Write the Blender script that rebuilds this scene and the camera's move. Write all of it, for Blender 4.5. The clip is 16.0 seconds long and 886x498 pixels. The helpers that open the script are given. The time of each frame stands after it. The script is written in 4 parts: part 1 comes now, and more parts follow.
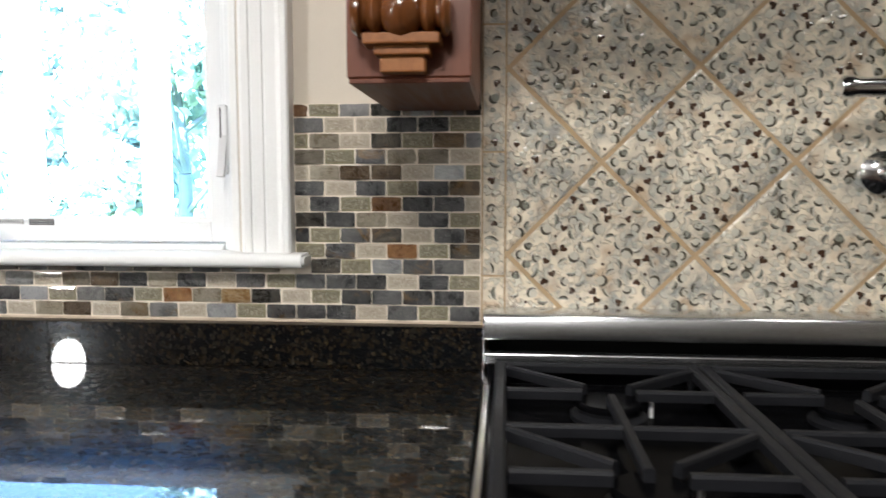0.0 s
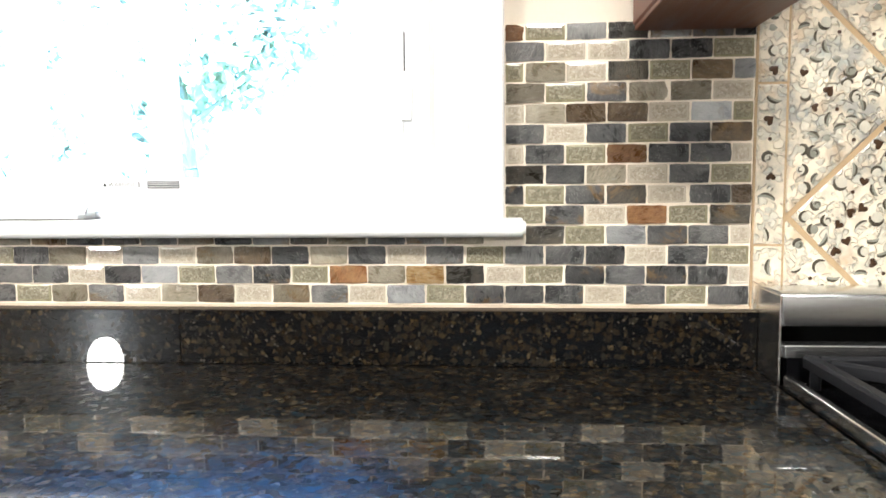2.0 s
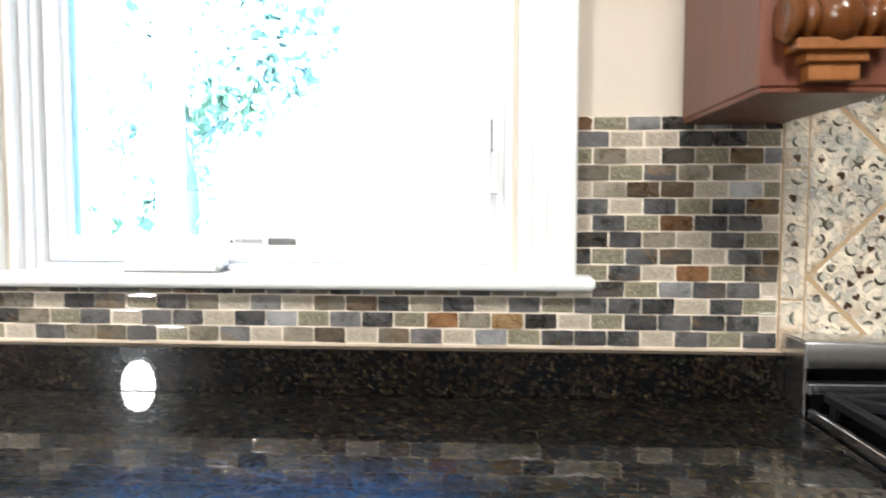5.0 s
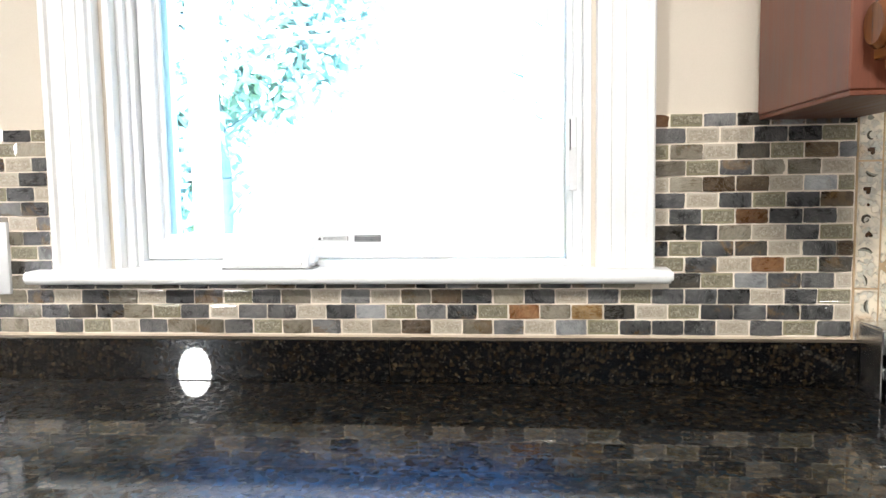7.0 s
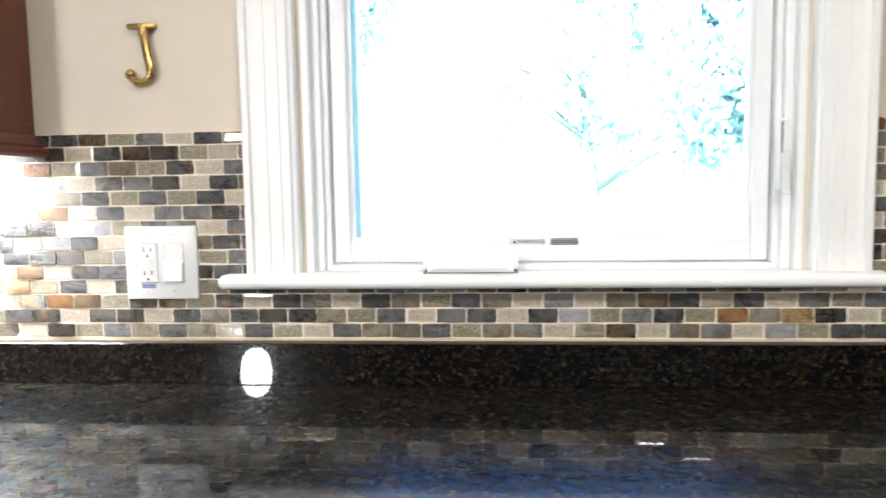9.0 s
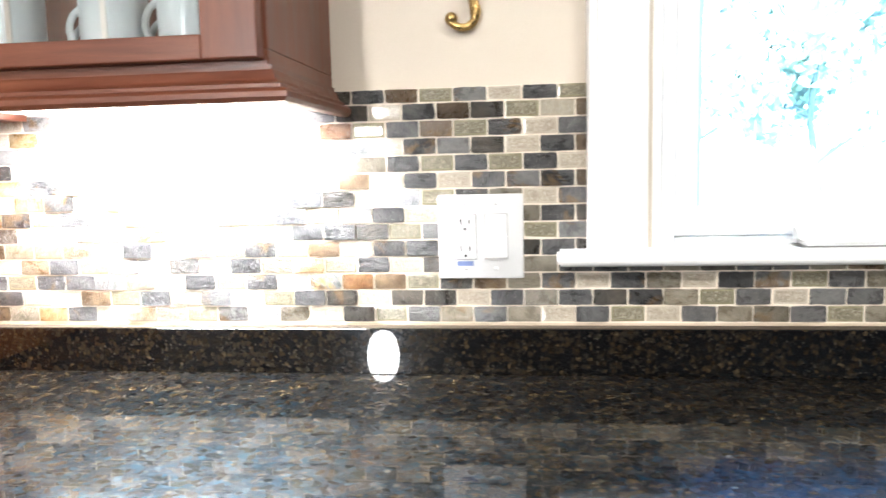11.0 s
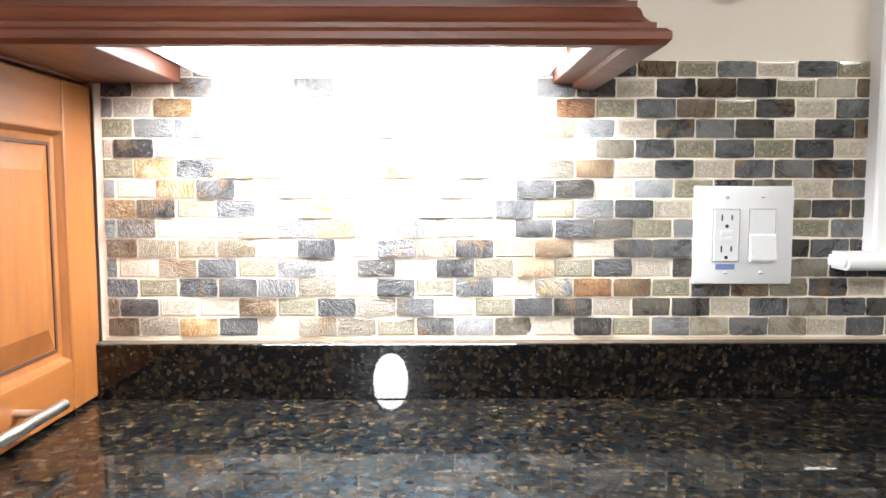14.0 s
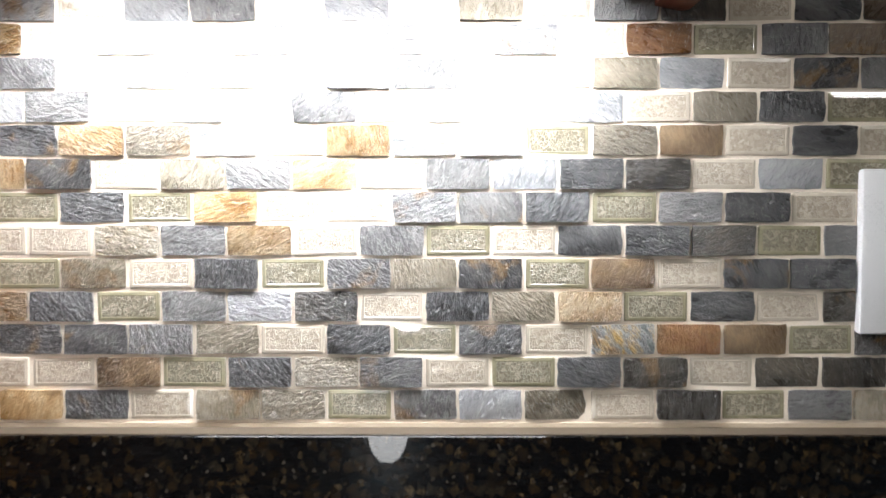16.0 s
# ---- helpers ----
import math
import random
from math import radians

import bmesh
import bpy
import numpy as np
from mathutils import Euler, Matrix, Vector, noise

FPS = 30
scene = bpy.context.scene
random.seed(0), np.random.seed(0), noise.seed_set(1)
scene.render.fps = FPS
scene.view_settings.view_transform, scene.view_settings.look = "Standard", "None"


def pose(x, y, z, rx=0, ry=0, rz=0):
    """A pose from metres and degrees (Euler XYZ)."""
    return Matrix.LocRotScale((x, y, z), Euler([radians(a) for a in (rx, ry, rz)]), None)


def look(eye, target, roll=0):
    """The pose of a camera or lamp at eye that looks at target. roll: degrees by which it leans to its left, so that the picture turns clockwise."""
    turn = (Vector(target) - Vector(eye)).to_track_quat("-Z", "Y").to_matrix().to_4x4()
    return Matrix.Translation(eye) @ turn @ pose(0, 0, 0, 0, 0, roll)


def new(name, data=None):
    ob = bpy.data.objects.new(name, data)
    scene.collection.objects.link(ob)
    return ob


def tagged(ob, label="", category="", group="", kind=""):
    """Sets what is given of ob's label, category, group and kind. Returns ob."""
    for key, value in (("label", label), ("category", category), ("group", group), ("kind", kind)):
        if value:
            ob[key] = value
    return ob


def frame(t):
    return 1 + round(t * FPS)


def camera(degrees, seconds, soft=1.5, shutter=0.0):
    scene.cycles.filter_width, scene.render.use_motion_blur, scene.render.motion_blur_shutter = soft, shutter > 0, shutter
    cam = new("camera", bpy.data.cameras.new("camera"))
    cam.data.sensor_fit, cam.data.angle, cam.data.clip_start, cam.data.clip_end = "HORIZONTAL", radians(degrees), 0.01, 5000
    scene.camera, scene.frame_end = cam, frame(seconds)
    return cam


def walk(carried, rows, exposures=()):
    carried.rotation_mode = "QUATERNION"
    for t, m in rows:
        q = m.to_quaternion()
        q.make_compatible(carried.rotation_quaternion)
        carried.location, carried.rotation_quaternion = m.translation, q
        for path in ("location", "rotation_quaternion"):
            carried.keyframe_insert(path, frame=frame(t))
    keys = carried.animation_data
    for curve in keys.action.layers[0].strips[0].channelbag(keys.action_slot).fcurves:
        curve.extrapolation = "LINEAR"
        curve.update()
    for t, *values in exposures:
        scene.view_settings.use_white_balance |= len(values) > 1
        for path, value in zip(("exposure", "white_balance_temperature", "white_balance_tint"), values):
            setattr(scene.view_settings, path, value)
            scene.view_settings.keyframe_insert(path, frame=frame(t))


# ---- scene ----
cam = camera(63.3, 16.0, soft=1.5, shutter=0.4)
PATH = [
    (0, (0.344, -1.154, 1.213), (0.172, 0.831, 1.043), 0.0),
    (0.5, (0.209, -1.1, 1.237), (0.051, 0.887, 1.07), -0.3),
    (1, (0.065, -1.032, 1.204), (-0.013, 0.957, 1.012), 0.2),
    (1.5, (0.007, -0.968, 1.19), (-0.127, 1.015, 0.963), -0.3),
    (2, (-0.007, -0.92, 1.15), (-0.162, 1.066, 0.971), -0.5),
    (2.5, (-0.007, -0.896, 1.139), (-0.198, 1.085, 0.945), -1.1),
    (3, (-0.018, -0.893, 1.149), (-0.205, 1.089, 0.958), -0.5),
    (3.5, (-0.024, -0.935, 1.175), (-0.193, 1.05, 0.998), -0.0),
    (4, (-0.038, -0.984, 1.196), (-0.178, 1.001, 0.996), 0.4),
    (4.5, (-0.065, -1.043, 1.205), (-0.183, 0.946, 1.03), 0.0),
    (5, (-0.133, -1.111, 1.215), (-0.257, 0.881, 1.09), 0.1),
    (5.2, (-0.177, -1.13, 1.2), (-0.365, 0.86, 1.133), -0.0),
    (7.3, (-0.234, -1.188, 1.242), (-0.43, 0.795, 1.063), -0.9),
    (7.5, (-0.247, -1.209, 1.234), (-0.447, 0.775, 1.081), -0.4),
    (8, (-0.284, -1.213, 1.238), (-0.471, 0.773, 1.096), 0.4),
    (8.5, (-0.449, -1.213, 1.231), (-0.566, 0.777, 1.073), -0.8),
    (9, (-0.574, -1.186, 1.256), (-0.739, 0.799, 1.072), -0.9),
    (9.5, (-0.682, -1.15, 1.255), (-0.932, 0.825, 1.06), -1.5),
    (10, (-0.766, -1.106, 1.268), (-1.146, 0.834, 0.967), -2.4),
    (12.3, (-1.475, -1.008, 1.172), (-1.488, 0.988, 1.041), -0.2),
    (12.5, (-1.493, -0.982, 1.169), (-1.54, 1.011, 1.007), -0.5),
    (13, (-1.518, -0.934, 1.17), (-1.556, 1.059, 1.007), -0.3),
    (13.5, (-1.54, -0.932, 1.182), (-1.512, 1.063, 1.032), 0.7),
    (14, (-1.547, -0.921, 1.186), (-1.531, 1.072, 1.02), -0.0),
    (14.5, (-1.549, -0.882, 1.195), (-1.509, 1.11, 1.022), 0.5),
    (15, (-1.54, -0.756, 1.181), (-1.489, 1.239, 1.05), -0.5),
    (15.5, (-1.54, -0.62, 1.164), (-1.535, 1.373, 1.004), 0.2),
    (16, (-1.534, -0.552, 1.152), (-1.539, 1.446, 1.069), -0.0),
]
EXPOSURES = [(0, 4.7, 6150, 10), (0.5, 4.7, 6100, 10), (1.0, 4.33, 5700, 10), (1.5, 4.9, 5950, 10), (2.3, 6.0, 6600, 7), (3.0, 6.25, 7250, 4), (3.6, 6.0, 6800, 6),
             (4.5, 5.52, 6300, 10), (5.0, 5.2, 6200, 10), (7.5, 5.05, 6200, 10), (9.0, 4.77, 6200, 10), (9.5, 4.83, 6200, 10), (10.0, 5.3, 6200, 10),
             (12.5, 4.9, 6100, 10), (13.5, 4.7, 6100, 10), (14.0, 4.5, 6100, 10), (15.0, 3.9, 6100, 10), (16.0, 3.25, 6100, 10)]
walk(cam, [(t, look(eye, target, roll)) for t, eye, target, roll in PATH], EXPOSURES)

# ---- main dimensions ----
PITCH, ROW, BASE = 0.0508, 0.0254, 0.996    # tile columns, tile rows, lowest grout line
COUNTER = 0.918
WIN_L, WIN_R, WIN_B, WIN_T = -0.905, -0.095, 1.10, 2.05
LEFT_X, RANGE_X = -1.98, 0.3145

# ---- light ----
world = bpy.data.worlds.new("sky")
scene.world = world
world.use_nodes = True
wn = world.node_tree.nodes
sky = wn.new("ShaderNodeTexSky")
sky.sky_type, sky.sun_disc = "NISHITA", False
sky.ozone_density = 6.0
sky.sun_elevation, sky.sun_rotation = radians(48), radians(200)
wn["Background"].inputs["Strength"].default_value = 0.15
world.node_tree.links.new(sky.outputs["Color"], wn["Background"].inputs["Color"])


def lamp(name, kind, m, energy, colour, **more):
    data = bpy.data.lights.new(name, kind)
    data.energy, data.color = energy, colour
    for key, value in more.items():
        if key == "size":
            data.shape, data.size, data.size_y = "RECTANGLE", value[0], value[1]
        elif key == "angle":
            data.angle = value
        elif key == "radius":
            data.shadow_soft_size = value
        elif key == "spread":
            data.spread = value
    ob = new(name, data)
    ob.matrix_world = m
    return ob


lamp("sun", "SUN", look((0, 0, 0), (0.35, 1.0, -1.15)), 5.0, (1.0, 0.94, 0.86), angle=radians(0.5))
# two unseen fill lights, added overhead to balance the room's brightness
lamp("room_fill_light", "AREA", look((0.15, -2.1, 2.56), (0.15, -2.1, 0)), 2.75, (1.0, 0.95, 0.875), size=(0.5, 0.5))
lamp("room_fill_light", "AREA", look((-1.5, -2.1, 2.56), (-1.5, -2.1, 0)), 0.78, (1.0, 0.95, 0.875), size=(0.5, 0.5))
lamp("cabinet_strip_light", "AREA", look((-1.630, -0.072, 1.318), (-1.630, -0.068, 0.5)), 0.40, (1.0, 0.985, 0.975), size=(0.44, 0.07), spread=radians(160))
for hood_x in (0.54, 0.98):
    lamp("hood_light", "AREA", look((hood_x, -0.27, 1.640), (hood_x, -0.27, 0)), 0.026, (1.0, 0.95, 0.86), size=(0.06, 0.06))

# ---- materials ----
MATS = {}


def nodes_of(name):
    m = bpy.data.materials.new(name)
    m.use_nodes = True
    n, l = m.node_tree.nodes, m.node_tree.links
    MATS[name] = m
    return m, n, l, n["Principled BSDF"]


def math_node(n, l, op, a, b=None, clamp=False):
    q = n.new("ShaderNodeMath")
    q.operation, q.use_clamp = op, clamp
    for i, v in enumerate((a, b)):
        if v is None:
            continue
        if isinstance(v, (int, float)):
            q.inputs[i].default_value = v
        else:
            l.new(v, q.inputs[i])
    return q.outputs[0]


def coords(n, l, spread=0.0, stretch=(1, 1, 1), which="Object"):
    """Object coordinates in metres, shifted from object to object by its random number."""
    tc = n.new("ShaderNodeTexCoord")
    mp = n.new("ShaderNodeMapping")
    mp.inputs["Scale"].default_value = stretch
    l.new(tc.outputs[which], mp.inputs["Vector"])
    out = mp.outputs[0]
    if spread:
        info = n.new("ShaderNodeObjectInfo")
        add = n.new("ShaderNodeVectorMath")
        add.operation = "ADD"
        l.new(out, add.inputs[0])
        l.new(math_node(n, l, "MULTIPLY", info.outputs["Random"], spread), add.inputs[1])
        out = add.outputs[0]
    return out


def noise_node(n, l, vec, scale, detail=4, rough=0.55, distort=0.0):
    q = n.new("ShaderNodeTexNoise")
    q.inputs["Scale"].default_value, q.inputs["Detail"].default_value = scale, detail
    q.inputs["Roughness"].default_value, q.inputs["Distortion"].default_value = rough, distort
    l.new(vec, q.inputs["Vector"])
    return q.outputs["Fac"]


def voronoi(n, l, vec, scale, feature="F1", out="Distance", random=1.0):
    q = n.new("ShaderNodeTexVoronoi")
    q.feature = feature
    q.inputs["Scale"].default_value = scale
    q.inputs["Randomness"].default_value = random
    l.new(vec, q.inputs["Vector"])
    return q.outputs[out]


def ramp(n, l, fac, stops):
    q = n.new("ShaderNodeValToRGB")
    els = q.color_ramp.elements
    while len(els) < len(stops):
        els.new(0.5)
    for e, (p, c) in zip(els, stops):
        e.position = p
        e.color = (c, c, c, 1) if isinstance(c, (int, float)) else (*c, 1)
    l.new(fac, q.inputs[0])
    return q.outputs[0]


def mix(n, l, fac, a, b, mode="MIX"):
    q = n.new("ShaderNodeMix")
    q.data_type, q.blend_type = "RGBA", mode
    for i, v in ((0, fac), (6, a), (7, b)):
        if isinstance(v, (int, float)):
            q.inputs[i].default_value = v
        elif isinstance(v, tuple):
            q.inputs[i].default_value = (*v, 1)
        else:
            l.new(v, q.inputs[i])
    return q.outputs[2]


def bump(n, l, p, height, strength, distance):
    q = n.new("ShaderNodeBump")
    q.inputs["Strength"].default_value, q.inputs["Distance"].default_value = strength, distance
    l.new(height, q.inputs["Height"])
    l.new(q.outputs[0], p.inputs["Normal"])


def plain(name, c1, c2, scale=30, fine=400, rough=(0.4, 0.6), metal=0.0, relief=0.15, depth=0.0006, spread=10.0, stretch=(1, 1, 1), coat=0.0):
    """A painted, plastic, stone or metal surface: two tones, broad and fine variation, light relief."""
    m, n, l, p = nodes_of(name)
    v = coords(n, l, spread, stretch)
    broad, small = noise_node(n, l, v, scale), noise_node(n, l, v, fine, 3)
    both = math_node(n, l, "ADD", math_node(n, l, "MULTIPLY", broad, 0.65), math_node(n, l, "MULTIPLY", small, 0.7))
    l.new(ramp(n, l, both, [(0.32, c1), (0.68, c2)]), p.inputs["Base Color"])
    l.new(ramp(n, l, both, [(0.3, rough[0]), (0.7, rough[1])]), p.inputs["Roughness"])
    p.inputs["Metallic"].default_value = metal
    p.inputs["Coat Weight"].default_value = coat
    p.inputs["Coat Roughness"].default_value = 0.12
    if relief:
        bump(n, l, p, both, relief, depth)
    return m


def wood(name, dark, mid, light, along="Z", rough=(0.36, 0.52)):
    """Varnished cherry wood with grain along one axis."""
    m, n, l, p = nodes_of(name)
    st = {"X": (1, 14, 14), "Y": (14, 1, 14), "Z": (14, 14, 1)}[along]
    v = coords(n, l, 7.0, st)
    grain = noise_node(n, l, v, 5.0, 6, 0.6, 0.6)
    pores = noise_node(n, l, v, 60.0, 3, 0.7)
    broad = noise_node(n, l, coords(n, l, 7.0), 5.0, 2)
    g = math_node(n, l, "ADD", math_node(n, l, "MULTIPLY", grain, 0.6), math_node(n, l, "MULTIPLY", broad, 0.4))
    col = ramp(n, l, g, [(0.30, dark), (0.5, mid), (0.72, light)])
    col = mix(n, l, ramp(n, l, pores, [(0.35, 0.25), (0.5, 0.0)]), col, dark)
    l.new(col, p.inputs["Base Color"])
    l.new(ramp(n, l, grain, [(0.3, rough[0]), (0.7, rough[1])]), p.inputs["Roughness"])
    p.inputs["Coat Weight"].default_value = 0.04
    p.inputs["Coat Roughness"].default_value = 0.2
    bump(n, l, p, pores, 0.08, 0.0004)
    return m


def slate(name, c1, c2, c3, rough=(0.20, 0.46), relief=1.0):
    """Split slate: clouds of tone, riven ridges that run in one direction on each stone, pale scratches."""
    m, n, l, p = nodes_of(name)
    info = n.new("ShaderNodeObjectInfo")
    rnd = info.outputs["Random"]

    def turned(spread, stretch, turns):
        spin = n.new("ShaderNodeVectorRotate")
        spin.rotation_type = "Y_AXIS"
        l.new(math_node(n, l, "MULTIPLY", rnd, 6.283 * turns), spin.inputs["Angle"])
        tc = n.new("ShaderNodeTexCoord")
        l.new(tc.outputs["Object"], spin.inputs["Vector"])
        mp = n.new("ShaderNodeMapping")
        mp.inputs["Scale"].default_value = stretch
        l.new(spin.outputs[0], mp.inputs["Vector"])
        add = n.new("ShaderNodeVectorMath")
        l.new(mp.outputs[0], add.inputs[0])
        l.new(math_node(n, l, "MULTIPLY", rnd, spread), add.inputs[1])
        return add.outputs[0]

    def dice(k):
        return math_node(n, l, "FRACT", math_node(n, l, "MULTIPLY", rnd, k))

    flow = turned(40.0, (1, 1, 3.2), 7.0)
    free = turned(90.0, (1, 1, 1), 3.0)
    broad = noise_node(n, l, free, 26, 3, 0.55, 0.6)
    grain = noise_node(n, l, flow, 95, 5, 0.62, 0.9)
    fine = noise_node(n, l, free, 520, 3, 0.6)
    both = math_node(n, l, "ADD", math_node(n, l, "MULTIPLY", broad, 0.62), math_node(n, l, "MULTIPLY", grain, 0.38))
    col = ramp(n, l, both, [(0.36, c1), (0.50, c2), (0.66, c3)])
    hsv = n.new("ShaderNodeHueSaturation")
    l.new(math_node(n, l, "ADD", math_node(n, l, "MULTIPLY", dice(17.0), 0.75), 0.62), hsv.inputs["Value"])
    l.new(col, hsv.inputs["Color"])
    # a rusty bloom on some stones
    bloom = ramp(n, l, noise_node(n, l, turned(300.0, (1, 1, 1), 5.0), 24, 4, 0.65, 0.7), [(0.55, 0.0), (0.64, 0.75)])
    bloom = math_node(n, l, "MULTIPLY", bloom, math_node(n, l, "GREATER_THAN", dice(53.0), 0.62))
    col = mix(n, l, bloom, hsv.outputs[0], (0.19, 0.115, 0.048))
    # pale scratches and chipped lights
    vein = noise_node(n, l, turned(90.0, (1, 1, 3), 11.0), 30, 2, 0.5, 2.2)
    line = ramp(n, l, vein, [(0.494, 0.0), (0.5, 0.75), (0.506, 0.0)])
    line = math_node(n, l, "MULTIPLY", line, math_node(n, l, "GREATER_THAN", dice(29.0), 0.5))
    col = mix(n, l, line, col, (0.40, 0.39, 0.36))
    col = mix(n, l, ramp(n, l, grain, [(0.60, 0.0), (0.72, 0.45)]), col, c3)
    col = mix(n, l, ramp(n, l, fine, [(0.30, 0.28), (0.44, 0.0)]), col, c1)
    l.new(col, p.inputs["Base Color"])
    l.new(ramp(n, l, both, [(0.38, rough[0]), (0.62, rough[1])]), p.inputs["Roughness"])
    p.inputs["Coat Weight"].default_value = 0.25
    p.inputs["Coat Roughness"].default_value = 0.22
    ridge = noise_node(n, l, turned(150.0, (1.0, 1, 2.4), 7.0), 85, 5, 0.6, 1.6)
    steps = ramp(n, l, ridge, [(0.40, 0.0), (0.44, 0.42), (0.52, 0.50), (0.55, 0.92), (0.66, 1.0)])
    amount = math_node(n, l, "ADD", math_node(n, l, "MULTIPLY", dice(71.0), 0.9), 0.15)
    h = math_node(n, l, "ADD", math_node(n, l, "MULTIPLY", math_node(n, l, "ADD", math_node(n, l, "MULTIPLY", steps, 0.7), math_node(n, l, "MULTIPLY", grain, 1.1)), amount), math_node(n, l, "MULTIPLY", fine, 0.06))
    bump(n, l, p, h, relief, 0.0042)
    l.new(p.inputs["Normal"].links[0].from_socket, p.inputs["Coat Normal"])
    return m


def crackle(name, body, vein, rim=False):
    """Crackled glass tile: chips of light and dark glass in a net of cracks under a clear glossy face."""
    m, n, l, p = nodes_of(name)
    v = coords(n, l, 60.0)
    if rim:
        l.new(ramp(n, l, noise_node(n, l, v, 90), [(0.3, body), (0.7, vein)]), p.inputs["Base Color"])
    else:
        warp = n.new("ShaderNodeVectorMath")
        warp.operation = "MULTIPLY_ADD"
        nz = n.new("ShaderNodeTexNoise")
        nz.inputs["Scale"].default_value = 150
        l.new(v, nz.inputs["Vector"])
        l.new(nz.outputs["Color"], warp.inputs[0])
        warp.inputs[1].default_value = (0.007, 0.007, 0.007)
        l.new(v, warp.inputs[2])
        chip = n.new("ShaderNodeSeparateColor")
        l.new(voronoi(n, l, warp.outputs[0], 400, out="Color"), chip.inputs[0])
        edge = voronoi(n, l, warp.outputs[0], 400, "DISTANCE_TO_EDGE")
        net = ramp(n, l, edge, [(0.0, 1.0), (0.13, 0.0)])
        patchy = ramp(n, l, noise_node(n, l, v, 70, 3), [(0.35, 0.25), (0.62, 1.0)])
        shade = ramp(n, l, chip.outputs[0], [(0.0, tuple(c * 0.78 for c in body)), (0.6, body), (0.85, tuple(0.75 * a + 0.25 * b for a, b in zip(body, vein))), (1.0, tuple(0.45 * a + 0.55 * b for a, b in zip(body, vein)))])
        net = math_node(n, l, "MULTIPLY", net, patchy)
        l.new(mix(n, l, math_node(n, l, "MULTIPLY", net, 0.5), shade, vein), p.inputs["Base Color"])
        bump(n, l, p, math_node(n, l, "ADD", net, math_node(n, l, "MULTIPLY", chip.outputs[1], 0.8)), 0.6, 0.0012)
    p.inputs["Roughness"].default_value = 0.18
    p.inputs["Coat Weight"].default_value = 1.0
    p.inputs["Coat Roughness"].default_value = 0.05
    return m


def granite(name, fleck_light, sky_sheen):
    """Polished black granite with crowded bronze, grey-green and pale mineral flecks; an optional blue lobe stands in
    for sky sheen.
    """
    m, n, l, p = nodes_of(name)
    v = coords(n, l, 0.0)

    def warped(scale, amount):
        q, nz = n.new("ShaderNodeVectorMath"), n.new("ShaderNodeTexNoise")
        q.operation = "MULTIPLY_ADD"
        nz.inputs["Scale"].default_value = scale
        l.new(v, nz.inputs["Vector"])
        l.new(nz.outputs["Color"], q.inputs[0])
        q.inputs[1].default_value = (amount, amount, amount)
        l.new(v, q.inputs[2])
        return q.outputs[0]

    def crystals(vec, scale):
        c = n.new("ShaderNodeSeparateColor")
        l.new(voronoi(n, l, vec, scale, out="Color"), c.inputs[0])
        return voronoi(n, l, vec, scale), c.outputs

    w = warped(110, 0.010)
    patch = noise_node(n, l, v, 32, 3, 0.6)
    far, pick = crystals(w, 128)
    keep = math_node(n, l, "GREATER_THAN", math_node(n, l, "ADD", pick[0], math_node(n, l, "MULTIPLY", patch, 1.0)), 0.90)
    body = math_node(n, l, "MULTIPLY", ramp(n, l, math_node(n, l, "ADD", far, math_node(n, l, "MULTIPLY", noise_node(n, l, v, 330, 3), 0.5)), [(0.56, 1.0), (0.92, 0.0)]), keep)
    # fleck tones scaled to put lamplight or shade into the stone's colour
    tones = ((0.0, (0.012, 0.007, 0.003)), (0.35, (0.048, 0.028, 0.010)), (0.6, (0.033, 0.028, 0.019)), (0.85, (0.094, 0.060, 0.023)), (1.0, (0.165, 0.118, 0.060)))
    mineral = ramp(n, l, pick[1], [(q, tuple(fleck_light * k for k in c)) for q, c in tones])
    mottled = mix(n, l, ramp(n, l, noise_node(n, l, w, 420, 3), [(0.36, 0.85), (0.58, 0.0)]), mineral, (0.006, 0.005, 0.004))
    col = mix(n, l, body, (0.0020, 0.0020, 0.0022), mottled)
    near, chance = crystals(warped(300, 0.004), 260)
    small = math_node(n, l, "MULTIPLY", ramp(n, l, near, [(0.30, 1.0), (0.45, 0.0)]), math_node(n, l, "GREATER_THAN", chance[0], 0.76))
    col = mix(n, l, small, col, ramp(n, l, chance[1], [(q, tuple(fleck_light * k for k in c)) for q, c in ((0.2, (0.009, 0.009, 0.008)), (0.75, (0.032, 0.026, 0.017)), (0.98, (0.10, 0.088, 0.07)))]))
    l.new(col, p.inputs["Base Color"])
    l.new(ramp(n, l, pick[2], [(0.0, 0.20), (1.0, 0.42)]), p.inputs["Roughness"])
    p.inputs["Specular IOR Level"].default_value = 0.0
    p.inputs["Coat Weight"].default_value = 0.72
    p.inputs["Coat Roughness"].default_value = 0.012
    bump(n, l, p, math_node(n, l, "ADD", pick[2], noise_node(n, l, w, 220, 4)), 0.25, 0.0012)
    p.inputs["Specular IOR Level"].default_value = 0.03 if sky_sheen else 0.08
    if not sky_sheen:
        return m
    # blue glossy lobe that paints the sky's sheen onto the polish, varied by fleck
    sheen_lobe, total = n.new("ShaderNodeBsdfGlossy"), n.new("ShaderNodeAddShader")
    l.new(ramp(n, l, pick[2], [(0.1, (0.0002, 0.0030, 0.0058)), (0.7, (0.0008, 0.0102, 0.0190)), (1.0, (0.004, 0.028, 0.048))]), sheen_lobe.inputs["Color"])
    l.new(ramp(n, l, pick[1], [(0.0, 0.28), (1.0, 0.40)]), sheen_lobe.inputs["Roughness"])
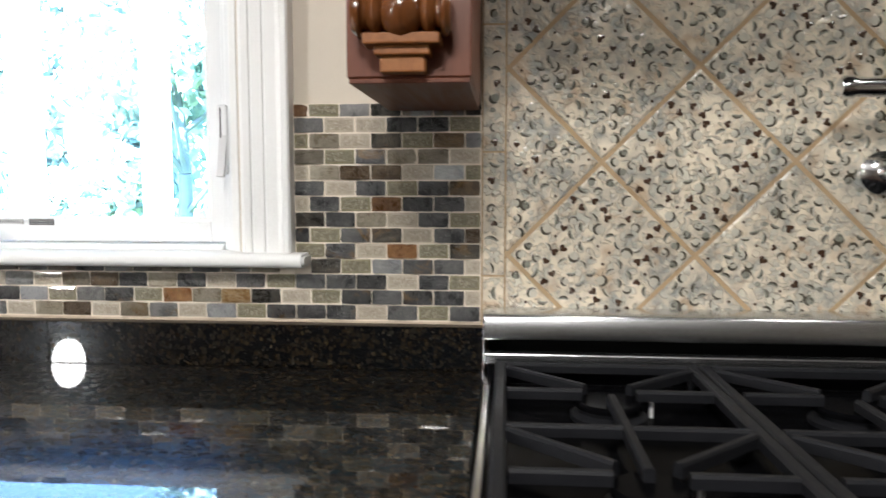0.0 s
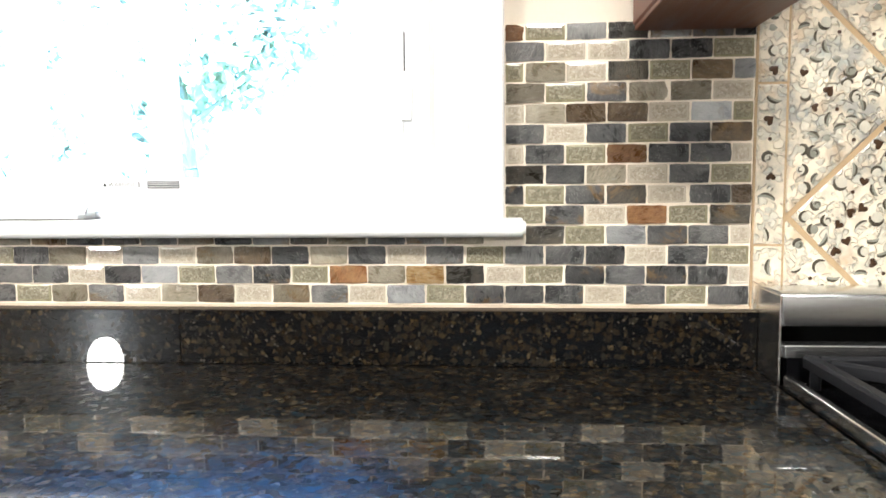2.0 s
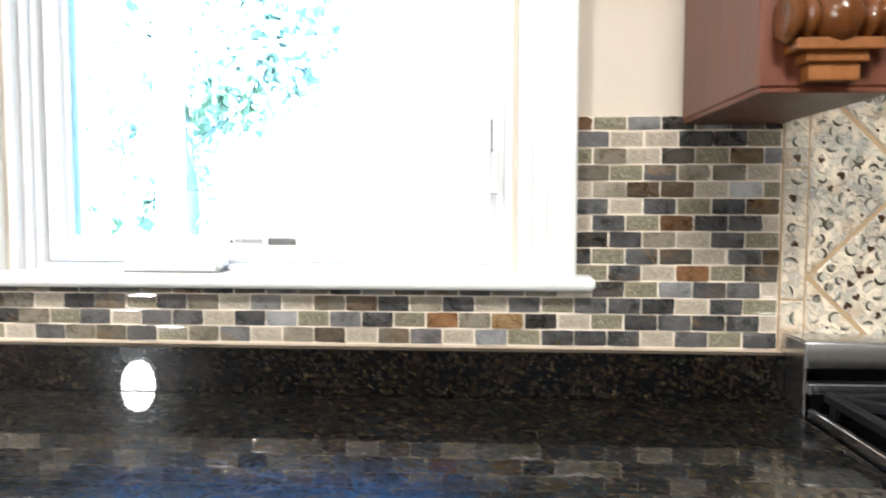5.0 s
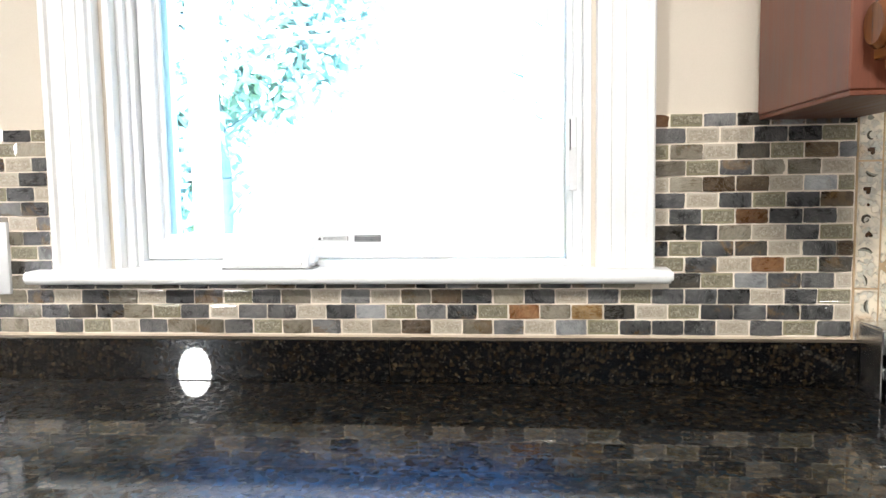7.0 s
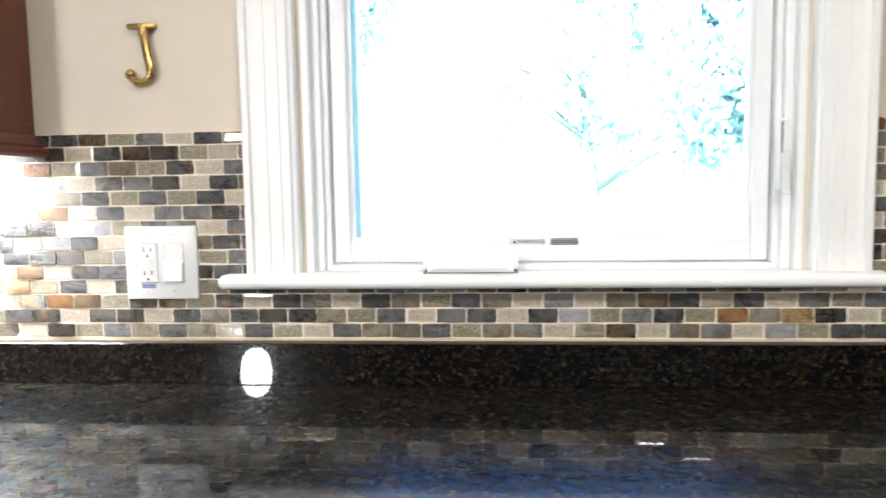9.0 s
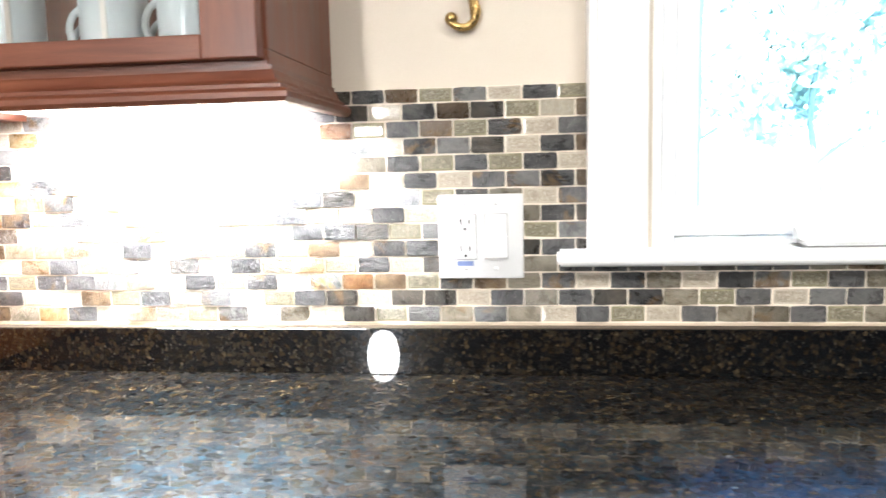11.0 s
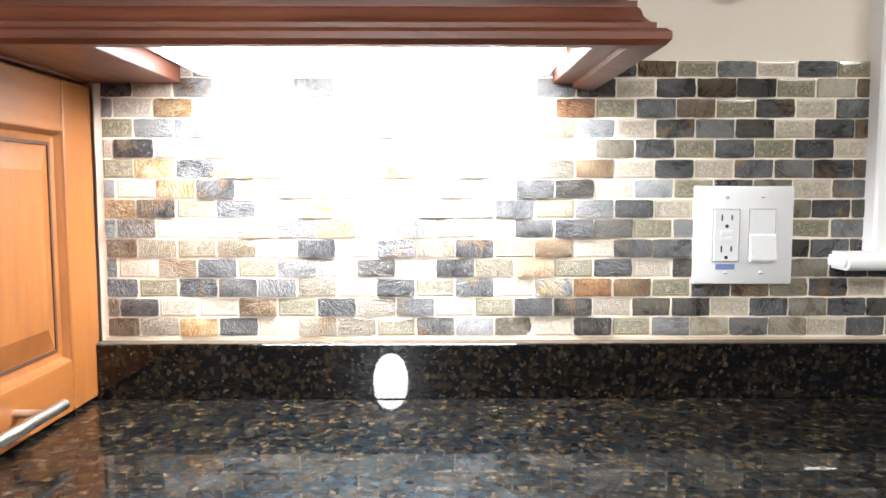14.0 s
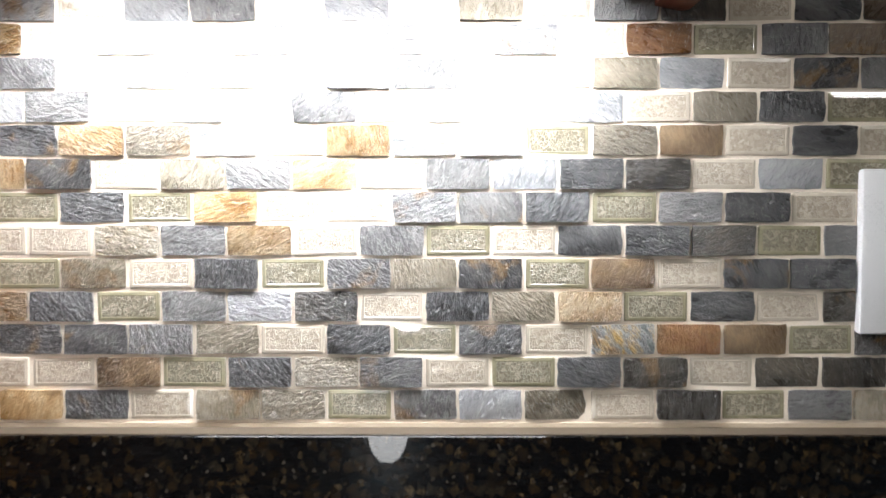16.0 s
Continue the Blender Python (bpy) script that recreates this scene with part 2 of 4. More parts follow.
    l.new(p.inputs["Normal"].links[0].from_socket, sheen_lobe.inputs["Normal"])
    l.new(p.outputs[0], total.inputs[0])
    l.new(sheen_lobe.outputs[0], total.inputs[1])
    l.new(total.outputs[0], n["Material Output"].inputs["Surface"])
    return m


def scroll_tile():
    """Embossed ceramic: mottled cream glaze with blue-grey petals, dark crescents and brown spots."""
    m, n, l, p = nodes_of("scroll_ceramic")
    v = coords(n, l, 0.0)

    def shifted(vec, scale, amount):
        q, nz = n.new("ShaderNodeVectorMath"), n.new("ShaderNodeTexNoise")
        q.operation = "MULTIPLY_ADD"
        nz.inputs["Scale"].default_value = scale
        nz.inputs["Detail"].default_value = 1
        centre = n.new("ShaderNodeVectorMath")
        centre.operation = "SUBTRACT"
        l.new(vec, nz.inputs["Vector"])
        l.new(nz.outputs["Color"], centre.inputs[0])
        centre.inputs[1].default_value = (0.5, 0.5, 0.5)
        l.new(centre.outputs[0], q.inputs[0])
        q.inputs[1].default_value = (amount, amount, amount)
        l.new(vec, q.inputs[2])
        return q.outputs[0]

    def cells(vec, scale, least):
        d = voronoi(n, l, vec, scale)
        c = n.new("ShaderNodeSeparateColor")
        l.new(voronoi(n, l, vec, scale, out="Color"), c.inputs[0])
        return d, math_node(n, l, "GREATER_THAN", c.outputs[0], least)

    def crescent(scale, radius, reach, least):
        d, keep = cells(w, scale, least)
        off = voronoi(n, l, shifted(w, 26, reach), scale)
        inside = ramp(n, l, d, [(radius - 0.05, 1.0), (radius + 0.02, 0.0)])
        outside = ramp(n, l, off, [(radius - 0.02, 0.0), (radius + 0.05, 1.0)])
        return math_node(n, l, "MULTIPLY", math_node(n, l, "MULTIPLY", inside, outside), keep)

    w = shifted(v, 60, 0.010)
    mottle = noise_node(n, l, v, 28, 5, 0.65)
    wash = noise_node(n, l, v, 7, 3, 0.55)
    both = math_node(n, l, "ADD", math_node(n, l, "MULTIPLY", mottle, 0.5), math_node(n, l, "MULTIPLY", wash, 0.5))
    col = ramp(n, l, both, [(0.40, (0.31, 0.30, 0.27)), (0.46, (0.52, 0.465, 0.375)), (0.56, (0.74, 0.65, 0.51))])
    petals = math_node(n, l, "MAXIMUM", crescent(52, 0.46, 0.070, 0.0), crescent(71, 0.44, 0.055, 0.1))
    col = mix(n, l, math_node(n, l, "MULTIPLY", petals, 0.38), col, (0.36, 0.40, 0.38))
    lights = crescent(60, 0.44, 0.065, 0.1)
    col = mix(n, l, math_node(n, l, "MULTIPLY", lights, 0.5), col, (0.72, 0.65, 0.52))
    col = mix(n, l, ramp(n, l, noise_node(n, l, w, 22, 3), [(0.56, 0.0), (0.68, 0.6)]), col, (0.44, 0.29, 0.16))
    l.new(col, p.inputs["Base Color"])
    p.inputs["Roughness"].default_value = 0.30
    p.inputs["Coat Weight"].default_value = 0.6
    p.inputs["Coat Roughness"].default_value = 0.10
    hh = math_node(n, l, "SUBTRACT", math_node(n, l, "ADD", mottle, math_node(n, l, "MULTIPLY", lights, 0.6)), math_node(n, l, "MULTIPLY", petals, 0.7))
    bump(n, l, p, hh, 1.0, 0.004)
    l.new(p.inputs["Normal"].links[0].from_socket, p.inputs["Coat Normal"])
    return m


# one granite twice: upstand flecks darkened as shaded, worktop flecks lightened as lamplit
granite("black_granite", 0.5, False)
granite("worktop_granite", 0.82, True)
scroll_tile()
plain("wall_paint", (0.57, 0.505, 0.415), (0.62, 0.555, 0.465), 4, 700, (0.55, 0.7), relief=0.12)
plain("room_paint", (0.20, 0.18, 0.15), (0.25, 0.225, 0.19), 3, 300, (0.6, 0.8))
plain("ceiling_paint", (0.76, 0.75, 0.72), (0.82, 0.81, 0.78), 3, 200, (0.7, 0.9))
plain("floor_wood", (0.018, 0.010, 0.006), (0.045, 0.025, 0.014), 5, 90, (0.3, 0.5), stretch=(1, 8, 8))
plain("white_trim", (0.76, 0.76, 0.75), (0.82, 0.82, 0.81), 8, 300, (0.28, 0.42), relief=0.06)
plain("white_vinyl", (0.76, 0.77, 0.78), (0.82, 0.83, 0.84), 10, 500, (0.25, 0.35), relief=0.03)
plain("white_plastic", (0.58, 0.58, 0.58), (0.63, 0.63, 0.63), 20, 900, (0.22, 0.3), relief=0.03)
plain("grout", (0.60, 0.52, 0.42), (0.74, 0.66, 0.55), 60, 900, (0.8, 0.95), relief=0.5)
plain("tan_grout", (0.28, 0.185, 0.10), (0.40, 0.285, 0.165), 40, 700, (0.75, 0.95), relief=0.5)
plain("brushed_steel", (0.56, 0.56, 0.56), (0.62, 0.62, 0.615), 10, 300, (0.18, 0.26), 1.0, 0.015, 0.0001, stretch=(1, 40, 40))
plain("granite_honed", (0.010, 0.008, 0.006), (0.085, 0.066, 0.046), 170, 700, (0.35, 0.6), relief=0.4).node_tree.nodes["Principled BSDF"].inputs["Specular IOR Level"].default_value = 0.2
plain("sealant", (0.40, 0.32, 0.22), (0.54, 0.45, 0.34), 60, 900, (0.6, 0.8), relief=0.4)
plain("glaze_dark", (0.018, 0.015, 0.010), (0.060, 0.052, 0.036), 90, 500, (0.14, 0.22), relief=0.1, coat=0.6)
plain("glaze_heart", (0.022, 0.011, 0.006), (0.050, 0.026, 0.014), 90, 500, (0.12, 0.2), relief=0.1, coat=0.6)
plain("glaze_grey", (0.13, 0.13, 0.11), (0.24, 0.238, 0.20), 70, 500, (0.16, 0.26), relief=0.1, coat=0.6)
plain("glaze_pale", (0.34, 0.335, 0.295), (0.52, 0.485, 0.405), 70, 500, (0.16, 0.26), relief=0.1, coat=0.6)
plain("rail_steel", (0.58, 0.59, 0.60), (0.66, 0.67, 0.68), 10, 300, (0.19, 0.27), 1.0, 0.015, 0.0001, stretch=(1, 40, 40))
plain("chrome", (0.75, 0.75, 0.76), (0.85, 0.85, 0.86), 10, 300, (0.06, 0.12), 1.0, 0)
plain("dull_nickel", (0.52, 0.50, 0.47), (0.64, 0.62, 0.58), 30, 600, (0.22, 0.32), 1.0, 0)
plain("brass", (0.30, 0.195, 0.065), (0.46, 0.315, 0.12), 30, 500, (0.14, 0.3), 1.0, 0.1)
plain("black_enamel", (0.0012, 0.0012, 0.0015), (0.0025, 0.0025, 0.003), 20, 300, (0.10, 0.18), relief=0.02).node_tree.nodes["Principled BSDF"].inputs["IOR"].default_value = 1.06
plain("cast_iron", (0.0045, 0.0047, 0.0056), (0.011, 0.0114, 0.0135), 60, 900, (0.38, 0.55), relief=0.4, depth=0.0008).node_tree.nodes["Principled BSDF"].inputs["Specular IOR Level"].default_value = 0.14
plain("dark_gap", (0.002, 0.002, 0.002), (0.004, 0.004, 0.004), 20, 200, (0.9, 1.0)).node_tree.nodes["Principled BSDF"].inputs["Specular IOR Level"].default_value = 0.05
plain("slot_black", (0.01, 0.01, 0.01), (0.02, 0.02, 0.02), 50, 500, (0.5, 0.7))
plain("lock_grey", (0.56, 0.56, 0.57), (0.64, 0.64, 0.65), 40, 400, (0.35, 0.5), relief=0.05)
plain("gap_grey", (0.16, 0.16, 0.16), (0.22, 0.22, 0.22), 50, 500, (0.6, 0.8))
plain("label_blue", (0.10, 0.14, 0.30), (0.14, 0.19, 0.38), 50, 500, (0.4, 0.5))
plain("label_grey", (0.025, 0.025, 0.027), (0.045, 0.045, 0.048), 50, 500, (0.4, 0.5))
# bluish bark: the cast of overexposed daylight is put into the colour
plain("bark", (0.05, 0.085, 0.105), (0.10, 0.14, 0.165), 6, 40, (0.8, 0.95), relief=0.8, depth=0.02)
plain("white_post", (0.74, 0.74, 0.73), (0.80, 0.80, 0.79), 4, 60, (0.4, 0.6))
# pale cyan leaves: daylight glare painted into what is green foliage
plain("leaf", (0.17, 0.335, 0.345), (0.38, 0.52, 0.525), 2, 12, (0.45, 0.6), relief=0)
plain("lawn", (0.05, 0.09, 0.03), (0.10, 0.15, 0.05), 1, 9, (0.8, 0.95), relief=0.6, depth=0.03)
wood("cherry_upright", (0.075, 0.020, 0.010), (0.14, 0.042, 0.020), (0.20, 0.068, 0.032), "Z")
wood("cherry_across", (0.075, 0.020, 0.010), (0.14, 0.042, 0.020), (0.20, 0.068, 0.032), "X")
wood("cherry_deep", (0.075, 0.020, 0.010), (0.14, 0.042, 0.020), (0.20, 0.068, 0.032), "Y")
wood("corbel_wood", (0.060, 0.018, 0.006), (0.13, 0.044, 0.012), (0.20, 0.072, 0.020), "Z", (0.14, 0.24))
wood("honey_upright", (0.135, 0.042, 0.009), (0.225, 0.078, 0.016), (0.31, 0.118, 0.028), "Z")
wood("honey_across", (0.135, 0.042, 0.009), (0.225, 0.078, 0.016), (0.31, 0.118, 0.028), "Y")
slate("slate_black", (0.033, 0.0333, 0.0342), (0.058, 0.058, 0.0588), (0.122, 0.120, 0.116))
slate("slate_grey", (0.108, 0.107, 0.106), (0.155, 0.152, 0.148), (0.220, 0.213, 0.203))
slate("slate_charcoal", (0.024, 0.021, 0.017), (0.048, 0.042, 0.033), (0.105, 0.088, 0.064))
slate("slate_tan", (0.16, 0.136, 0.096), (0.235, 0.204, 0.150), (0.33, 0.292, 0.226))
slate("slate_rust", (0.095, 0.036, 0.011), (0.185, 0.080, 0.024), (0.29, 0.155, 0.060))
slate("slate_brown", (0.055, 0.034, 0.018), (0.115, 0.075, 0.040), (0.21, 0.145, 0.080))
slate("slate_ochre", (0.20, 0.105, 0.036), (0.33, 0.215, 0.095), (0.46, 0.36, 0.22))
slate("slate_pale", (0.24, 0.245, 0.252), (0.32, 0.322, 0.325), (0.42, 0.42, 0.415))
slate("slate_mottled", (0.07, 0.09, 0.10), (0.26, 0.27, 0.26), (0.55, 0.33, 0.06))
crackle("glass_beige", (0.42, 0.36, 0.28), (0.66, 0.60, 0.50))
crackle("glass_beige_rim", (0.44, 0.385, 0.305), (0.54, 0.48, 0.39), True)
crackle("glass_olive", (0.19, 0.168, 0.115), (0.50, 0.46, 0.36))
crackle("glass_olive_rim", (0.19, 0.172, 0.105), (0.30, 0.275, 0.18), True)


def glowing(name, colour, strength):
    m, n, l, p = nodes_of(name)
    p.inputs["Emission Color"].default_value = (*colour, 1)
    p.inputs["Emission Strength"].default_value = strength
    p.inputs["Base Color"].default_value = (0.8, 0.8, 0.8, 1)
    return m


glowing("lit_diffuser", (1.0, 0.97, 0.95), 1.1)
glowing("lit_globe", (1.0, 0.965, 0.91), 9.0)
clear, gn, gl, gp = nodes_of("window_glass")
gn.remove(gp)
see, shine, fres, both = gn.new("ShaderNodeBsdfTransparent"), gn.new("ShaderNodeBsdfGlossy"), gn.new("ShaderNodeFresnel"), gn.new("ShaderNodeMixShader")
see.inputs["Color"].default_value = (0.95, 0.98, 0.985, 1)
shine.inputs["Roughness"].default_value = 0.02
fres.inputs["IOR"].default_value = 1.45
gl.new(fres.outputs[0], both.inputs[0])
gl.new(see.outputs[0], both.inputs[1])
gl.new(shine.outputs[0], both.inputs[2])
gl.new(both.outputs[0], gn["Material Output"].inputs["Surface"])


# ---- mesh helpers ----
def box(bm, x0, x1, y0, y1, z0, z1, bevel=0.0, segments=1, slot=0):
    geo = bmesh.ops.create_cube(bm, size=1.0)
    vs = geo["verts"]
    for v in vs:
        v.co = Vector((x0 + (v.co.x + 0.5) * (x1 - x0), y0 + (v.co.y + 0.5) * (y1 - y0), z0 + (v.co.z + 0.5) * (z1 - z0)))
    if slot:
        for f in {f for v in vs for f in v.link_faces}:
            f.material_index = slot
    if bevel:
        es = list({e for v in vs for e in v.link_edges})
        bmesh.ops.bevel(bm, geom=es, offset=bevel, segments=segments, profile=0.5, affect="EDGES")
    return bm


def boxed(*args, **kw):
    return box(bmesh.new(), *args, **kw)


def rod(bm, a, b, r, r2=None, sides=16):
    a, b = Vector(a), Vector(b)
    m = Matrix.Translation((a + b) / 2) @ (b - a).to_track_quat("Z", "Y").to_matrix().to_4x4()
    bmesh.ops.create_cone(bm, cap_ends=True, segments=sides, radius1=r, radius2=r if r2 is None else r2, depth=(b - a).length, matrix=m)
    return bm


def lathe(bm, profile, m, sides=24):
    """Turns a profile of (radius, height) round z and sets it at m."""
    rings = []
    for r, h in profile:
        rings.append([bm.verts.new(m @ Vector((r * math.cos(2 * math.pi * i / sides), r * math.sin(2 * math.pi * i / sides), h))) for i in range(sides)])
    for p, q in zip(rings, rings[1:]):
        for i in range(sides):
            bm.faces.new((p[i], p[(i + 1) % sides], q[(i + 1) % sides], q[i]))
    bm.faces.new(rings[0][::-1])
    bm.faces.new(rings[-1])
    return bm


def sweep(bm, path, profile, closed=False):
    """Runs a profile of (outward, height) along a plan of (x, y) points, mitred; outward is to the right of the way."""
    pts = [Vector(p) for p in path]
    rings = []
    for i, p in enumerate(pts):
        d0 = (p - pts[i - 1]).normalized() if i else (pts[1] - p).normalized()
        d1 = (pts[i + 1] - p).normalized() if i + 1 < len(pts) else d0
        n0, n1 = Vector((d0.y, -d0.x)), Vector((d1.y, -d1.x))
        k = (n0 + n1) / (1 + n0.dot(n1))
        rings.append([bm.verts.new((p.x + k.x * o, p.y + k.y * o, z)) for o, z in profile])
    c = len(profile)
    for a, b in zip(rings, rings[1:]):
        for j in range(c):
            bm.faces.new((a[j], a[(j + 1) % c], b[(j + 1) % c], b[j]))
    bm.faces.new(rings[0][::-1])
    bm.faces.new(rings[-1])
    return bm


def extrude_z(bm, outline, z0, z1):
    """An upright prism over an outline of (x, y)."""
    low = [bm.verts.new((x, y, z0)) for x, y in outline]
    high = [bm.verts.new((x, y, z1)) for x, y in outline]
    c = len(outline)
    for i in range(c):
        bm.faces.new((low[i], low[(i + 1) % c], high[(i + 1) % c], high[i]))
    bm.faces.new(low[::-1])
    bm.faces.new(high)
    return bm


def extrude_x(bm, outline, x0, x1):
    """A level prism along x over an outline of (y, z)."""
    low = [bm.verts.new((x0, y, z)) for y, z in outline]
    high = [bm.verts.new((x1, y, z)) for y, z in outline]
    c = len(outline)
    for i in range(c):
        bm.faces.new((low[i], low[(i + 1) % c], high[(i + 1) % c], high[i]))
    bm.faces.new(low[::-1])
    bm.faces.new(high)
    return bm


def finish(bm, name, materials, smooth=False):
    bmesh.ops.recalc_face_normals(bm, faces=bm.faces)
    me = bpy.data.meshes.new(name)
    bm.to_mesh(me)
    bm.free()
    for m in (materials if isinstance(materials, (list, tuple)) else [materials]):
        me.materials.append(MATS[m])
    if smooth:
        for f in me.polygons:
            f.use_smooth = True
        me.set_sharp_from_angle(angle=radians(40))
    return me


def thing(name, x, y, z, label, category, group="", kind=""):
    ob = new(name)
    ob.empty_display_size = 0.05
    ob.location = (x, y, z)
    return tagged(ob, label, category, group, kind)


def part(name, bm, material, parent, label="", smooth=False):
    """One mesh in world coordinates, hung under its thing or part."""
    ob = new(name, finish(bm, name, material, smooth))
    if parent is not None:
        top = parent.matrix_basis.copy()
        up = parent.parent
        while up:
            top = up.matrix_basis @ top
            up = up.parent
        ob.data.transform(top.inverted())
        ob.parent = parent
    return tagged(ob, label)


def solid(name, bm, material, label="", category="", kind="", smooth=False):
    return tagged(part(name, bm, material, None, "", smooth), label, category, "", kind)


# ---- the room ----
solid("floor", boxed(-2.6, 2.6, -6.5, 0.15, -0.1, 0.0), "floor_wood", "dark brown wooden kitchen floor", "floor", "structure")
solid("ceiling", boxed(-2.6, 2.6, -6.5, 0.15, 2.6, 2.75), "ceiling_paint", "white painted flat ceiling", "ceiling", "structure")
wall = bmesh.new()
box(wall, -2.6, WIN_L, 0.0062, 0.15, 0.0, 2.6)
box(wall, WIN_R, 2.6, 0.0062, 0.15, 0.0, 2.6)
box(wall, WIN_L, WIN_R, 0.0062, 0.15, 0.0, WIN_B - 0.003)
box(wall, WIN_L, WIN_R, 0.0062, 0.15, WIN_T, 2.6)
solid("wall_north", wall, "wall_paint", "warm beige painted wall above the tiles", "wall", "structure")
solid("wall_south", boxed(-2.6, 2.6, -6.65, -6.5, 0.0, 2.6), "room_paint", "beige painted wall closing the kitchen", "wall", "structure")
solid("wall_west", boxed(-2.75, -2.6, -6.65, 0.15, 0.0, 2.6), "room_paint", "beige painted wall closing the kitchen", "wall", "structure")
solid("wall_east", boxed(2.6, 2.75, -6.65, 0.15, 0.0, 2.6), "room_paint", "beige painted wall closing the kitchen", "wall", "structure")

# ---- window ----
win = thing("window_1", (WIN_L + WIN_R) / 2, 0.05, WIN_B, "white casement window with fluted casing and deep sill", "window", "", "structure")


def casing(name, x_out, side, z0, z1):
    """Fluted upright casing; side is +1 where the opening lies to the right of the outer edge."""
    prof = [(0.0, 0.006), (0.0, -0.024), (0.003, -0.027), (0.012, -0.027), (0.015, -0.021), (0.022, -0.0195), (0.040, -0.0195), (0.0415, -0.017),
            (0.0435, -0.017), (0.045, -0.0195), (0.062, -0.0195), (0.0635, -0.017), (0.0655, -0.017), (0.067, -0.020), (0.078, -0.020), (0.081, -0.014), (0.086, -0.012), (0.088, 0.006)]
    return part(name, extrude_z(bmesh.new(), [(x_out + side * u, y) for u, y in prof], z0, z1), "white_trim", win, "white fluted casing")


casing("casing", -1.0, 1, 1.1075, 2.15)
casing("casing", 0.0, -1, 1.1075, 2.15)
part("head_casing", boxed(WIN_L - 0.01, WIN_R + 0.01, -0.02, 0.006, WIN_T, 2.15, 0.003), "white_trim", win)
# sill with rounded nose
nose = [(0.10, 1.085), (-0.038, 1.085), (-0.043, 1.088), (-0.046, 1.093), (-0.046, 1.100), (-0.043, 1.105), (-0.038, 1.107), (0.10, 1.107)]
sill = extrude_x(bmesh.new(), [(y, z) for y, z in nose if y < 0.05] + [(0.0055, 1.107), (0.0055, 1.085)], -1.043, 0.026)
bmesh.ops.bevel(sill, geom=[e for e in sill.edges if abs(e.verts[0].co.x - e.verts[1].co.x) < 1e-6 and min(v.co.y for v in e.verts) < 0.0], offset=0.004, segments=2, affect="EDGES")
part("window_sill", sill, "white_trim", win, "white rounded window sill", True)
part("sill_board", boxed(WIN_L, WIN_R, 0.0062, 0.145, WIN_B + 0.0, 1.107), "white_trim", win)
for x0, x1 in ((WIN_L, WIN_L + 0.012), (WIN_R - 0.012, WIN_R)):
    part("jamb", boxed(x0, x1, 0.004, 0.145, 1.107, WIN_T, 0.001), "white_trim", win)
part("jamb", boxed(WIN_L + 0.012, WIN_R - 0.012, 0.004, 0.145, WIN_T - 0.012, WIN_T, 0.001), "white_trim", win)
# vinyl frame, stepped
for x0, x1, y0 in ((-0.893, -0.878, 0.022), (-0.878, -0.868, 0.032), (-0.122, -0.107, 0.022), (-0.132, -0.122, 0.032)):
    part("window_frame", boxed(x0, x1, y0, 0.12, 1.107, WIN_T - 0.012, 0.0015), "white_vinyl", win)
part("window_frame", boxed(-0.868, -0.132, 0.022, 0.12, 1.107, 1.117, 0.0015), "white_vinyl", win)
part("window_frame", boxed(-0.868, -0.132, 0.022, 0.12, 2.02, WIN_T - 0.012, 0.0015), "white_vinyl", win)
sash = part("sash", boxed(-0.866, -0.838, 0.045, 0.09, 1.119, 2.018, 0.003, 2), "white_vinyl", win, "white vinyl sash")
part("stile", boxed(-0.162, -0.134, 0.045, 0.09, 1.119, 2.018, 0.003, 2), "white_vinyl", sash)
part("rail", boxed(-0.838, -0.162, 0.045, 0.09, 1.119, 1.156, 0.003, 2), "white_vinyl", sash)
part("rail", boxed(-0.838, -0.162, 0.045, 0.09, 1.98, 2.018, 0.003, 2), "white_vinyl", sash)
bead = bmesh.new()
box(bead, -0.838, -0.831, 0.056, 0.066, 1.156, 1.98)
box(bead, -0.169, -0.162, 0.056, 0.066, 1.156, 1.98)
box(bead, -0.831, -0.169, 0.056, 0.066, 1.156, 1.162)
part("glazing_bead", bead, "white_vinyl", sash)
pane = part("pane", boxed(-0.836, -0.164, 0.067, 0.071, 1.156, 1.98), "window_glass", win, "clear glass pane")
pane.visible_shadow = False
plain("spacer_blue", (0.42, 0.66, 0.73), (0.50, 0.72, 0.78), 60, 700, (0.4, 0.6), relief=0)
part("pane_spacer", boxed(-0.835, -0.8225, 0.0715, 0.090, 1.157, 1.979), "spacer_blue", win, "pale blue pane spacer")

# crank cover on the sill, with folded handle
crank = thing("window_crank", -0.625, 0.03, 1.107, "white plastic casement crank folded on the window sill", "window crank")
cover = bmesh.new()
extrude_x(cover, [(0.0215, 1.1095), (-0.020, 1.1095), (-0.022, 1.112), (-0.021, 1.124), (-0.012, 1.134), (0.004, 1.141), (0.0215, 1.143)], -0.705, -0.548)
bmesh.ops.bevel(cover, geom=[e for e in cover.edges if abs(e.verts[0].co.x - e.verts[1].co.x) < 1e-6], offset=0.008, segments=3, affect="EDGES")
part("cover", cover, "white_vinyl", crank, "", True)
# thin dark grey strip between cover and sill
part("base_gasket", boxed(-0.704, -0.549, -0.0195, 0.0215, 1.1072, 1.1096), "gap_grey", crank, "dark grey strip under the cover")
part("crank_handle", boxed(-0.690, -0.565, -0.030, -0.0215, 1.1135, 1.121, 0.003, 2), "white_vinyl", crank, "folded handle")
# lock lever on the side stile
lock = thing("window_lock", -0.127, 0.02, 1.29, "white casement lock lever on the window frame", "window lock")
